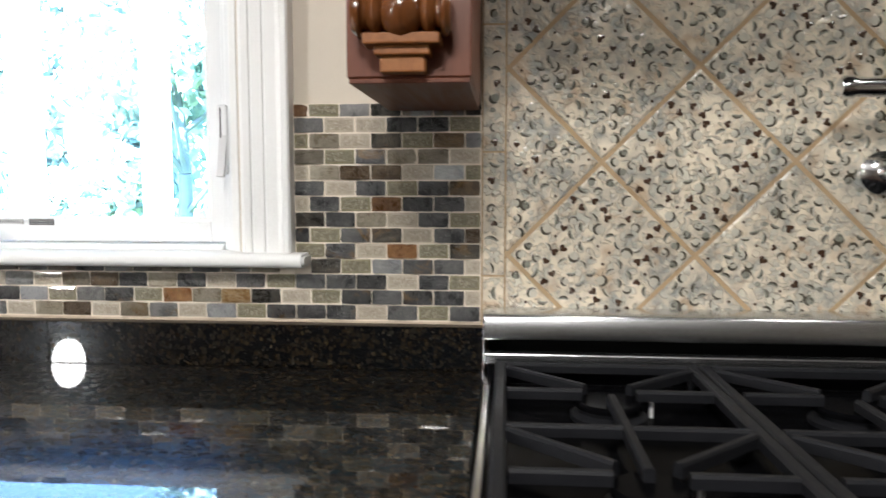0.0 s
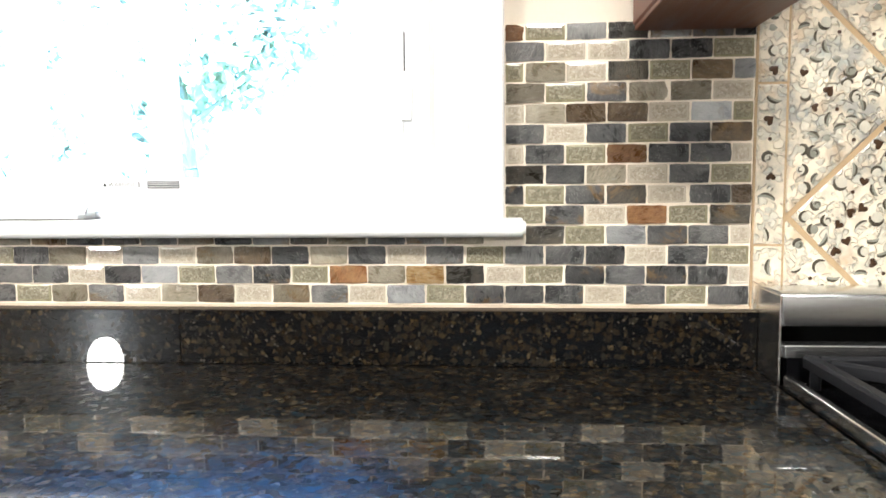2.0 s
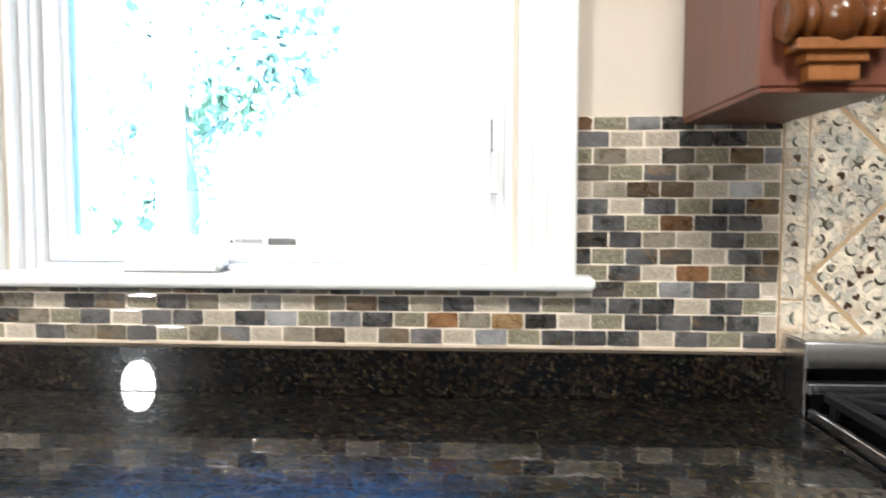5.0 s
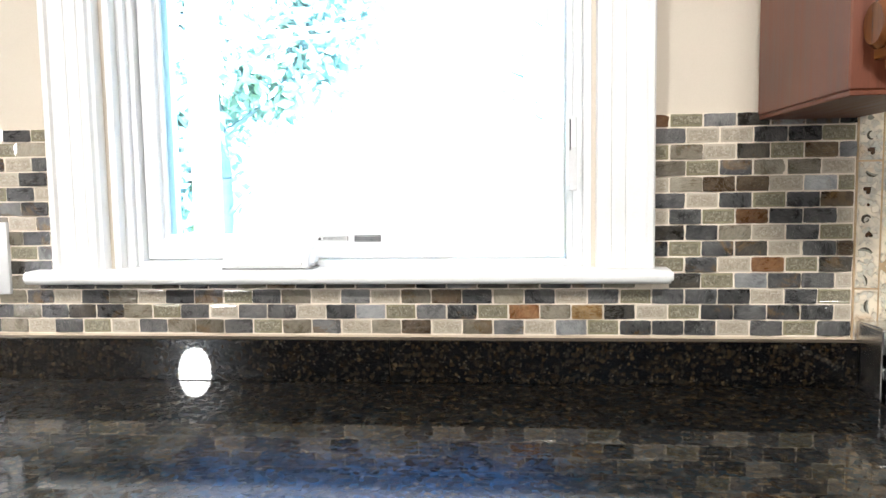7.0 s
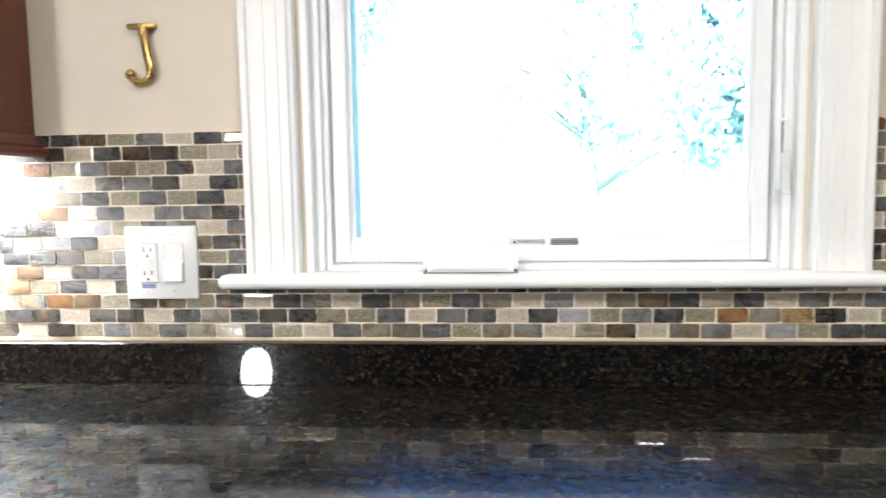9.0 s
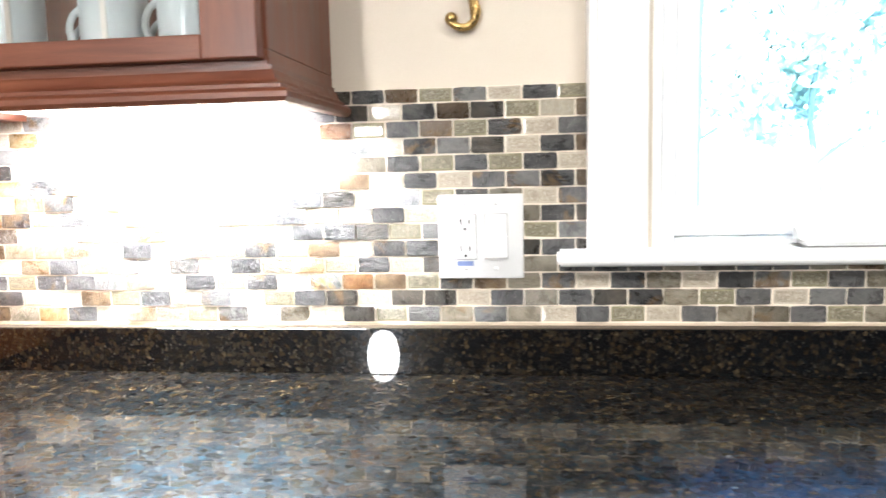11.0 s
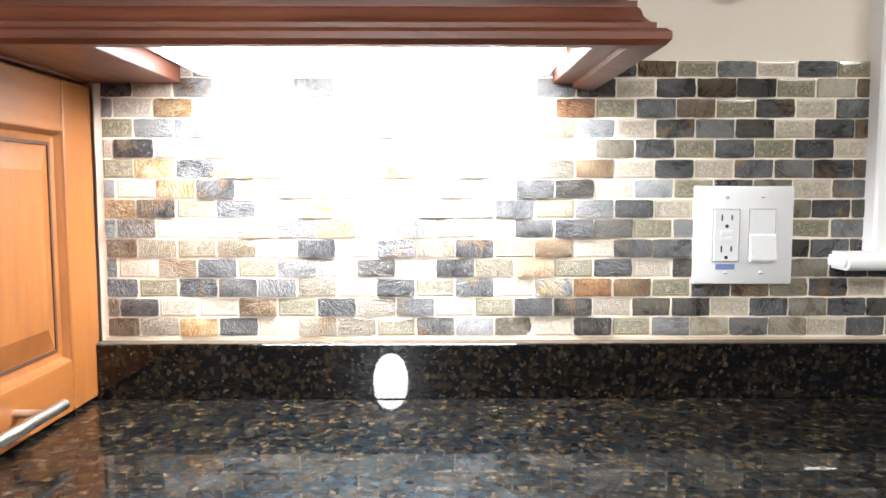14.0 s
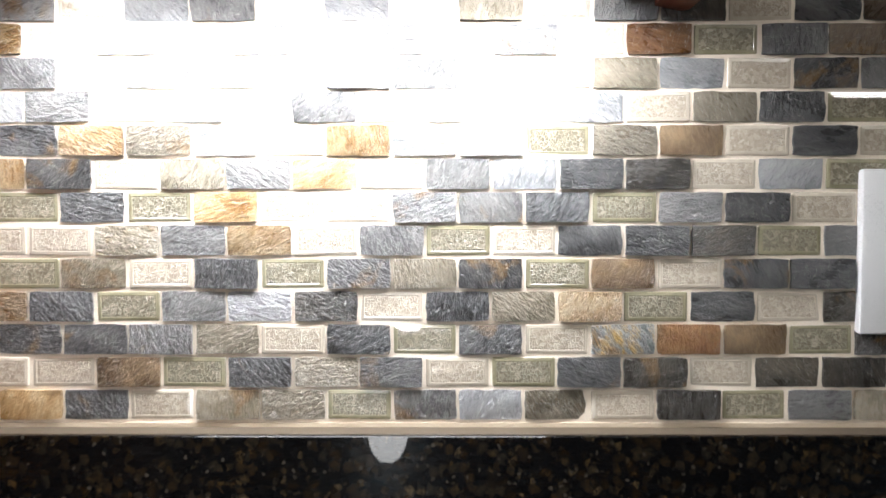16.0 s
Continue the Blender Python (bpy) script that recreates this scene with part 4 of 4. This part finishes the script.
for g in range(3):
    gx0 = RX0 + 0.018 + g * 0.2935
    gx1, gy0, gy1 = gx0 + 0.288, -0.656, -0.105
    gm = (gx0 + gx1) / 2
    grate = part("grate", bar(bmesh.new(), (gx0 + 0.006, gy0), (gx0 + 0.006, gy1), 0.016), "cast_iron", cooker, "black cast iron grate")
    part("grate_bar", bar(bmesh.new(), (gx1 - 0.006, gy0), (gx1 - 0.006, gy1), 0.016), "cast_iron", grate)
    for y in (gy0 + 0.006, -0.384, gy1 - 0.006):
        part("grate_bar", bar(bmesh.new(), (gx0 + 0.014, y), (gx1 - 0.014, y)), "cast_iron", grate)
    part("grate_bar", bar(bmesh.new(), (gm, -0.268), (gm, -0.506), 0.011, 0.945, 0.9585), "cast_iron", grate)
    for by in (-0.249, -0.514):
        for dx in (-1, 1):
            part("finger", bar(bmesh.new(), (gm + dx * 0.128, by + 0.112), (gm + dx * 0.028, by + 0.022), 0.010, 0.945, 0.959), "cast_iron", grate)
            part("finger", bar(bmesh.new(), (gm + dx * 0.128, by), (gm + dx * 0.034, by), 0.010, 0.945, 0.9585), "cast_iron", grate)
        burner(gm, by, 0.042 if by > -0.4 else 0.036)
    for fx, fy in ((gx0 + 0.008, gy0 + 0.01), (gx0 + 0.008, gy1 - 0.01), (gx1 - 0.008, gy0 + 0.01), (gx1 - 0.008, gy1 - 0.01)):
        part("foot", rod(bmesh.new(), (fx, fy, 0.921), (fx, fy, 0.945), 0.006, sides=10), "cast_iron", grate)

# ---- pot filler on the wall ----
tap = thing("pot_filler", 0.93, -0.03, 1.24, "polished chrome pot filler tap on the tiled wall", "tap")
part("flange", lathe(bmesh.new(), [(0.033, 0), (0.033, 0.006), (0.022, 0.014), (0.014, 0.018)], pose(0.912, -0.004, 1.235, 90, 0, 0), 28), "chrome", tap, "", True)
part("stub", rod(bmesh.new(), (0.912, -0.018, 1.235), (0.912, -0.075, 1.235), 0.0125, sides=20), "chrome", tap, "", True)
part("riser", lathe(bmesh.new(), [(0.015, -0.022), (0.018, -0.016), (0.015, -0.008), (0.013, 0.04), (0.0165, 0.045), (0.0165, 0.06), (0.013, 0.066), (0.013, 0.10)], pose(0.912, -0.075, 1.245), 24), "chrome", tap, "", True)
part("arm", rod(bmesh.new(), (0.818, -0.092, 1.352), (1.16, -0.075, 1.352), 0.0135, sides=20), "chrome", tap, "", True)
part("arm_cap", lathe(bmesh.new(), [(0.016, 0), (0.0165, 0.012), (0.012, 0.018)], pose(0.825, -0.0917, 1.352, 0, -90, 3), 20), "chrome", tap, "", True)

# ---- hanging globe lamp behind the camera, added frames over the fill lights ----
PX, PY, PZ = -1.745, -2.12, 1.465
pend = thing("pendant_lamp", PX, PY, 2.6, "white glass pendant lamp hanging from the ceiling", "pendant lamp")
part("globe", lathe(bmesh.new(), [(max(0.004, 0.074 * math.sin(math.pi * k / 18) ** 0.8), -0.118 * math.cos(math.pi * k / 18)) for k in range(19)], pose(PX, PY, PZ), 28), "lit_globe", pend, "glowing white oval globe", True)
part("rod", rod(bmesh.new(), (PX, PY, PZ + 0.118), (PX, PY, 2.585), 0.006), "dull_nickel", pend)
part("ceiling_rose", lathe(bmesh.new(), [(0.05, 0.0), (0.045, -0.01), (0.02, -0.016)], pose(PX, PY, 2.6), 20), "dull_nickel", pend, "", True)
# plain frames added over the fill lights, out of view
for x in (0.15, -1.5):
    cl = thing("fill_light_frame", x, -2.1, 2.58, "unseen square white frame added above a fill light", "ceiling lamp", "ceiling lamps")
    part("frame", boxed(x - 0.27, x + 0.27, -2.37, -1.83, 2.575, 2.6, 0.004), "white_plastic", cl)

# ---- outdoors ----
solid("ground", boxed(-300, 300, 0.4, 600, -0.9, -0.6), "lawn", "green lawn reaching the distance", "ground", "structure")
for x, y, w in ((-4.32, 8.2, 0.15), (-6.16, 8.2, 0.17)):
    post = thing("porch_post", x, y, -0.6, "white painted porch post in daylight", "post", "porch posts")
    part("shaft", boxed(x - w, x + w, y - w, y + w, -0.45, 4.6, 0.03, 2), "white_post", post)
    part("plinth", boxed(x - w * 1.3, x + w * 1.3, y - w * 1.3, y + w * 1.3, -0.6, -0.45, 0.02), "white_post", post)


def tree(x, y, height, spread, seed, leaves, low, crown_x, girth=0.16):
    rng = np.random.default_rng(seed)
    t = thing("tree", x, y, -0.6, "leafy green garden tree in full sunlight", "tree", "garden trees")
    tr = bmesh.new()
    pts = [(x + 0.1 * math.sin(i * 1.3 + seed), y + 0.1 * math.cos(i * 1.7 + seed), -0.65 + height * 0.75 * i / 6) for i in range(7)]
    for i in range(6):
        rod(tr, pts[i], pts[i + 1], girth * (1 - i / 8), girth * (1 - (i + 1) / 8), 10)
    for i in range(9):
        a, z = rng.uniform(0, 6.28), rng.integers(2, 6)
        p = Vector(pts[z])
        rod(tr, p, p + Vector((math.cos(a) * spread * 0.7, math.sin(a) * spread * 0.7, rng.uniform(0.3, 1.4))), 0.06, 0.015, 7)
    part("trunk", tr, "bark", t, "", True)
    centres = np.stack([rng.normal(crown_x, spread * 0.5, 46), rng.normal(y + 0.3, spread * 0.4, 46), rng.uniform(low, height, 46)], 1)
    c = centres[rng.integers(0, 46, leaves)] + rng.normal(0, 0.30, (leaves, 3))
    u = rng.normal(0, 1, (leaves, 3))
    u /= np.linalg.norm(u, axis=1)[:, None]
    w = np.cross(u, rng.normal(0, 1, (leaves, 3)))
    w /= np.linalg.norm(w, axis=1)[:, None]
    s = rng.uniform(0.08, 0.19, (leaves, 1))
    verts = np.stack([c - u * s, c - w * s * 0.5, c + u * s, c + w * s * 0.5], 1).reshape(-1, 3)
    me = bpy.data.meshes.new("crown")
    me.from_pydata((verts - np.array((x, y, -0.6))).tolist(), [], np.arange(leaves * 4).reshape(-1, 4).tolist())
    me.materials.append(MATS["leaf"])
    ob = new("crown", me)
    ob.parent = t


# position, height, crown spread, leaves, lowest leaves, crown's middle, trunk's girth
for i, row in enumerate(((-6.9, 11.6, 5.4, 1.7, 13000, 0.0, -6.8, 0.10), (-5.27, 11.0, 5.6, 1.7, 9000, 2.7, -4.4, 0.17), (-9.4, 12.5, 6.0, 2.0, 9000, 0.2, -9.4, 0.16),
                         (1.2, 13.0, 7.0, 2.6, 5000, 2.0, 1.4, 0.05), (4.4, 13.5, 7.0, 2.4, 13000, 1.6, 4.2, 0.10))):
    x, y, hgt, sp, count, low, mid, girth = row
    tree(x, y, hgt, sp, i + 3, count, low, mid, girth)
line = thing("power_line", 0, 9.6, 4.0, "two thin white overhead cables crossing the garden", "power line")
for z in (0.0, 0.13):
    cable = bmesh.new()
    for i in range(24):
        xa, xb = -30 + i * 2.0, -28 + i * 2.0
        rod(cable, (xa, 9.6, 3.33 + z + 0.07 * (xa + 5.6) + 0.0008 * xa * xa), (xb, 9.6, 3.33 + z + 0.07 * (xb + 5.6) + 0.0008 * xb * xb), 0.018, 0.018, 6)
    part("cable", cable, "white_post", line)

# ---- scroll-patterned tiles behind the range ----
decor = thing("wall_tiles_range", 0.75, 0.0, 1.0, "embossed cream and blue-grey scroll tiles set diagonally", "wall tiles", "", "structure")
part("grout_bed", boxed(0.306, 1.3, -0.0022, 0.0060, 0.95, 1.66), "tan_grout", decor, "tan grout")


def clipped_tile(corners, x0, x1, z0, z1):
    """A tile of the given corners (x, z), cut to a rectangle; None where nothing is left."""
    poly = list(corners)
    for axis, limit, sign in ((0, x0, 1), (0, x1, -1), (1, z0, 1), (1, z1, -1)):
        out = []
        for i, p in enumerate(poly):
            q = poly[(i + 1) % len(poly)]
            a, b = sign * (p[axis] - limit), sign * (q[axis] - limit)
            if a >= 0:
                out.append(p)
            if (a > 0 > b) or (a < 0 < b):
                k = a / (a - b)
                out.append((p[0] + k * (q[0] - p[0]), p[1] + k * (q[1] - p[1])))
        poly = out
        if len(poly) < 3:
            return None
    area = 0.5 * abs(sum(p[0] * q[1] - q[0] * p[1] for p, q in zip(poly, poly[1:] + poly[:1])))
    if area < 0.0004:
        return None
    bm = bmesh.new()
    mx, mz = sum(p[0] for p in poly) / len(poly), sum(p[1] for p in poly) / len(poly)
    back = [bm.verts.new((x, 0.003, z)) for x, z in poly]
    rim = [bm.verts.new((x, -0.0030, z)) for x, z in poly]
    top = [bm.verts.new((x + (mx - x) * 0.03, -0.0042, z + (mz - z) * 0.03)) for x, z in poly]
    c = len(poly)
    for p, q in ((back, rim), (rim, top)):
        for i in range(c):
            bm.faces.new((p[i], p[(i + 1) % c], q[(i + 1) % c], q[i]))
    bm.faces.new(top)
    return bm


def ridge(bm, spine, slot, rise):
    """A raised tapered stroke along a spine of (x, z, half width); its crest stands proud by rise."""
    rows = []
    for i, (x, z, hw) in enumerate(spine):
        a, b = spine[max(i - 1, 0)], spine[min(i + 1, len(spine) - 1)]
        dx, dz = b[0] - a[0], b[1] - a[1]
        k = math.hypot(dx, dz) or 1.0
        sx, sz = -dz / k * hw, dx / k * hw
        rows.append([bm.verts.new((x + sx * q, -0.0041 - rise * h, z + sz * q)) for q, h in ((-1, 0), (-0.45, 0.85), (0.45, 0.85), (1, 0))])
    for p, q in zip(rows, rows[1:]):
        for j in range(3):
            bm.faces.new((p[j], p[j + 1], q[j + 1], q[j])).material_index = slot


def blot(bm, outline, cx, cz, slot, rise):
    """A raised blob over an outline of (x, z) about a centre."""
    rim = [bm.verts.new((x, -0.0041, z)) for x, z in outline]
    top = [bm.verts.new((cx + (x - cx) * 0.8, -0.0041 - rise, cz + (z - cz) * 0.8)) for x, z in outline]
    mid = bm.verts.new((cx, -0.0041 - rise, cz))
    c = len(outline)
    for i in range(c):
        k = (i + 1) % c
        bm.faces.new((rim[i], rim[k], top[k], top[i])).material_index = slot
        bm.faces.new((top[i], top[k], mid)).material_index = slot


def stroke(x, z, r, turn, start, end, width, curl=0.0):
    out = []
    for i in range(9):
        f = i / 8
        a = turn + start + (end - start) * f
        rr = r * (1 - curl * f)
        out.append((x + rr * math.cos(a), z + rr * math.sin(a), 0.0003 + width * math.sin(math.pi * min(f * 0.85 + 0.08, 1.0)) ** 1.1))
    return out


def motif(bm, rng, x, z, turn):
    """One glazed ornament: heart, curl, comma leaf, petal pair or dot. Slots: dark, heart, grey, pale."""
    kind = rng.random()
    if kind < 0.13:
        pts, size = [], rng.uniform(0.00034, 0.00046)
        for i in range(16):
            a = 2 * math.pi * i / 16
            u, v = 16 * math.sin(a) ** 3, 13 * math.cos(a) - 5 * math.cos(2 * a) - 2 * math.cos(3 * a) - math.cos(4 * a)
            u, v = u * size, v * size
            pts.append((x + u * math.cos(turn) - v * math.sin(turn), z + u * math.sin(turn) + v * math.cos(turn)))
        blot(bm, pts, x, z, 1, 0.0006)
    elif kind < 0.43:
        r = rng.uniform(0.0062, 0.0092)
        blot(bm, [(x + r * 0.8 * math.cos(a * 0.571), z + r * 0.8 * math.sin(a * 0.571)) for a in range(11)], x, z, rng.choice((2, 3, 3)), 0.0004)
        ridge(bm, stroke(x, z, r, turn, 0.0, rng.uniform(2.2, 3.8), rng.uniform(0.0016, 0.0026), 0.12), 0, 0.0009)
        if rng.random() < 0.4:
            ridge(bm, stroke(x, z, r * 0.45, turn + 3.6, 0.0, 3.6, 0.0011, 0.3), 0, 0.0009)
    elif kind < 0.80:
        r = rng.uniform(0.010, 0.016)
        ox, oz = x - r * math.cos(turn), z - r * math.sin(turn)
        ridge(bm, stroke(ox, oz, r, turn, -0.75, 0.75, 0.0026), rng.choice((2, 2, 3)), 0.0006)
        ridge(bm, stroke(ox, oz, r + 0.0016, turn, -0.70, 0.45, 0.0017), 0, 0.0009)
    elif kind < 0.93:
        for k in (-1, 1):
            px, pz = x + 0.0048 * k * math.cos(turn), z + 0.0048 * k * math.sin(turn)
            blot(bm, [(px + (0.0050 + 0.0012 * math.sin(3 * b + turn)) * math.cos(b), pz + 0.0043 * math.sin(b)) for b in (j * 0.6283 for j in range(10))], px, pz, rng.choice((2, 3, 3)), 0.0005)
    else:
        blot(bm, [(x + 0.0026 * math.cos(j * 0.785), z + 0.0026 * math.sin(j * 0.785)) for j in range(8)], x, z, 1, 0.0006)


def scrolls(tile, mx, mz, half, x0, x1, z0, z1, seed):
    """Ornaments of one diagonal tile, the same in its four quarters, left out where the tile is cut."""
    bm, q, cell = bmesh.new(), half / math.sqrt(2), 0.0182
    count = int(q / cell)
    for quarter in range(4):
        rng = random.Random(seed)
        for i in range(count):
            for j in range(count):
                u, v = (i + 0.55 + rng.uniform(-0.24, 0.24)) * q / count, (j + 0.55 + rng.uniform(-0.24, 0.24)) * q / count
                turn = rng.uniform(0, 6.283)
                a = math.pi / 4 + quarter * math.pi / 2
                x, z = mx + u * math.cos(a) - v * math.sin(a), mz + u * math.sin(a) + v * math.cos(a)
                state = rng.getstate()
                if x0 + 0.011 < x < x1 - 0.011 and z0 + 0.011 < z < z1 - 0.011 and max(u, v) < q - 0.007:
                    motif(bm, rng, x, z, turn + a)
                rng.setstate(state)
                rng.random()
    if bm.faces:
        part("scroll_relief", bm, ["glaze_dark", "glaze_heart", "glaze_grey", "glaze_pale"], tile, "dark and grey-green glazed scrolls and hearts", True)
    else:
        bm.free()


H, NX, NZ, GAP = 0.1465, 0.494, 1.253, 0.0036
for i in range(-4, 7):
    for j in range(-4, 6):
        if (i + j) % 2 == 0:
            continue
        mx, mz, hh = NX + i * H, NZ + j * H, H - GAP * 1.4
        bm = clipped_tile([(mx - hh, mz), (mx, mz - hh), (mx + hh, mz), (mx, mz + hh)], 0.3455, 1.29, 0.96, 1.655)
        if bm:
            scrolls(part("tile", bm, "scroll_ceramic", decor), mx, mz, hh, 0.3455, 1.29, 0.985, 1.655, (i * 3 + j * 5) % 4 + 11)
for z0, z1 in ((0.96, 1.070), (1.073, 1.268), (1.271, 1.466), (1.469, 1.655)):
    border = part("border_tile", clipped_tile([(0.3085, z0), (0.3425, z0), (0.3425, z1), (0.3085, z1)], 0.3, 0.4, 0.9, 1.7), "scroll_ceramic", decor)
    bm, rng = bmesh.new(), random.Random(int(z1 * 1000))
    for k in range(int((z1 - z0) / 0.023)):
        motif(bm, rng, 0.3255 + rng.uniform(-0.004, 0.004), z0 + 0.014 + k * 0.023, rng.uniform(0, 6.28))
    part("scroll_relief", bm, ["glaze_dark", "glaze_heart", "glaze_grey", "glaze_pale"], border, "dark and grey-green glazed scrolls and hearts", True)

# ---- mosaic of slate and crackled glass ----
KINDS = {"K": "slate_black", "G": "slate_grey", "D": "slate_charcoal", "T": "slate_tan", "R": "slate_rust", "W": "slate_brown", "Y": "slate_ochre", "L": "slate_pale", "M": "slate_mottled",
         "B": "glass_beige", "O": "glass_olive"}
TW, TH = 0.0478, 0.0222


def slate_mesh(w, h, material, seed):
    """One split stone: uneven outline, riven face, 4 by 2 fields."""
    rng = random.Random(seed)
    bm = bmesh.new()
    nx, nz = (7, 4) if w > 0.03 else (4, 4)
    tilt, lift = rng.uniform(-0.0009, 0.0009), rng.uniform(0.0012, 0.0036)
    grid = []
    for j in range(nz + 1):
        line = []
        for i in range(nx + 1):
            u, v = i / nx - 0.5, j / nz - 0.5
            edge = i in (0, nx) or j in (0, nz)
            x = u * w + (rng.uniform(-0.0006, 0.0005) * (1 if u > 0 else -1) if i in (0, nx) else rng.uniform(-0.002, 0.002))
            z = v * h + (rng.uniform(-0.0004, 0.0004) * (1 if v > 0 else -1) if j in (0, nz) else rng.uniform(-0.0012, 0.0012))
            if i in (0, nx) and j in (0, nz):
                x, z = x - math.copysign(rng.uniform(0.0, 0.0008), u), z - math.copysign(rng.uniform(0.0, 0.0007), v)
            y = -lift - tilt * u * 2 - (0.35 + noise.noise((x * 120 + seed, z * 160, seed * 0.37)) * 0.5 + rng.uniform(0, 0.35)) * 0.0018 + (0.0006 if edge else 0.0)
            line.append(bm.verts.new((x, y, z)))
        grid.append(line)
    for j in range(nz):
        for i in range(nx):
            bm.faces.new((grid[j][i], grid[j][i + 1], grid[j + 1][i + 1], grid[j + 1][i]))
    ring = [grid[0][i] for i in range(nx + 1)] + [grid[j][nx] for j in range(1, nz + 1)] + [grid[nz][i] for i in range(nx - 1, -1, -1)] + [grid[j][0] for j in range(nz - 1, 0, -1)]
    back = [bm.verts.new((v.co.x, 0.004, v.co.z)) for v in ring]
    for i in range(len(ring)):
        k = (i + 1) % len(ring)
        bm.faces.new((ring[i], back[i], back[k], ring[k]))
    return finish(bm, "stone", material, True)


def glass_mesh(w, h, material):
    """One moulded glass tile: rounded clear rim and a crackled field."""
    bm = bmesh.new()
    rings = []
    for inset, y in ((0.0, 0.004), (0.0, -0.0004), (0.0006, -0.0012), (0.0030, -0.0016), (0.0034, -0.0013), (0.0046, -0.0015)):
        hw, hh, ch = w / 2 - inset, h / 2 - inset, max(0.0009 - inset * 0.1, 0.0004)
        rings.append([bm.verts.new((x, y, z)) for x, z in ((-hw + ch, -hh), (hw - ch, -hh), (hw, -hh + ch), (hw, hh - ch), (hw - ch, hh), (-hw + ch, hh), (-hw, hh - ch), (-hw, -hh + ch))])
    for k, (p, q) in enumerate(zip(rings, rings[1:])):
        for i in range(8):
            f = bm.faces.new((p[i], p[(i + 1) % 8], q[(i + 1) % 8], q[i]))
            f.material_index = 1 if k < 4 else 0
    bm.faces.new(rings[-1])
    return finish(bm, "glass_piece", [material, material + "_rim"])


POOL = {}


def tile_mesh(kind, w, h, turn):
    key = (kind, round(w, 4), round(h, 4), turn)
    if key not in POOL:
        POOL[key] = glass_mesh(w, h, KINDS[kind]) if kind in "BO" else slate_mesh(w, h, KINDS[kind], sum(map(ord, kind)) * 31 + turn * 7)
    return POOL[key]


def mosaic(name, x0, x1, z1, rows, first, cuts, label):
    """Running-bond tiles on a grout bed. Rows are strings of kinds; odd rows start half a tile to the left.
    cuts: where tiles above the sill end at either side, and where those below it end at the right."""
    bed = thing(name, (x0 + x1) / 2, 0.0, BASE, label, "wall tiles", "", "structure")
    part("grout_bed", boxed(x0, x1, -0.0006, 0.0060, BASE - 0.0028, z1), "grout", bed, "sandy grout")
    rng = random.Random(len(rows) * 100 + first)
    for r, kinds in enumerate(rows):
        for c, kind in enumerate(kinds):
            a = (first + c - (0.5 if r % 2 else 0.0)) * PITCH
            lo, hi = a + 0.0012, a + PITCH - 0.0012
            lo = max(lo, LEFT_X + 0.010, cuts[0] if r > 3 else -9)
            hi = min(hi, 0.3045, cuts[1] if r > 3 else cuts[2])
            low, high = BASE + r * ROW + 0.0012, min(BASE + (r + 1) * ROW - 0.0012, z1 - 0.001)
            if kind == "." or hi - lo < 0.006 or high - low < 0.004:
                continue
            ob = new("tile", tile_mesh(kind, hi - lo, high - low, rng.randrange(9)))
            ob.parent = bed
            ob.location = ((lo + hi) / 2 - bed.location.x + rng.uniform(-0.0004, 0.0004), rng.uniform(-0.0005, 0.0005), (low + high) / 2 - BASE)
            ob.rotation_euler = (radians(rng.uniform(-1.3, 1.3)), radians(rng.uniform(-0.6, 0.6)), radians(rng.uniform(-0.8, 0.8)))


LEFT = [  # from column -39 (even rows) or -39.5 (odd rows)
    "WTYKBTTOGLTBDOGTGTBK", "WKBBWOKTKBOKDBDDBKTK", "KOKKGTBKOKBMRWODWTKB", "GBYKOGLDBKTYOKBDWTTK",
    "WTOTBKOGTKOWBKKKTDKD", "GWBBTGYBGOBKKDOGTTOG", "YKOKOYBBGGKOGKBGTTKD", "GBYKBTGYBGLKDBLODTBK",
    "OYKYTLBYLLOTWBKBKGKW", "BKLGBLBGBLBLBTKOKOKB", "OGGBLBBLGBBTLBKGDBKW", "GBYBLBLBGBLBROKWOKBK",
    "KBGBLGBLBTBGDBKWDOTW", "KGBLGTBGBLKGDKWOGBKO",
]
MIDDLE = ["OBGTTGOTGBTWBTGBLOK", "DKTOGBGGBKLOGKORTYD", "KTBKGOKTBGBTWKTKBGO", "KGTDKGTWKDGTKGDTKGT"]
RIGHT = ["KKBGOK", "BOKKKKB", "KKKBKO", ".DOLKGB", "OKBROD", "KOKDBKW", "DKTBKO", "BKORKKB", "KBKOKW", "BTWWBLO", "TOKTTB", "OTBDOWL", "GBBKKO", "ROGDLGK"]
TOP = 1.348
mosaic("wall_tiles_left", LEFT_X, -0.999, TOP, LEFT, -39, (-9, -0.998, -0.95), "brick-bond mosaic of slate and crackled glass under the cabinet")
mosaic("wall_tiles_window", -0.9985, 0.0, 1.0845, MIDDLE, -19, (-9, 9, 9), "brick-bond mosaic of slate and crackled glass below the sill")
mosaic("wall_tiles_right", 0.0005, 0.3055, TOP, RIGHT, 0, (0.002, 9, 9), "brick-bond mosaic of slate and crackled glass beside the cooker")
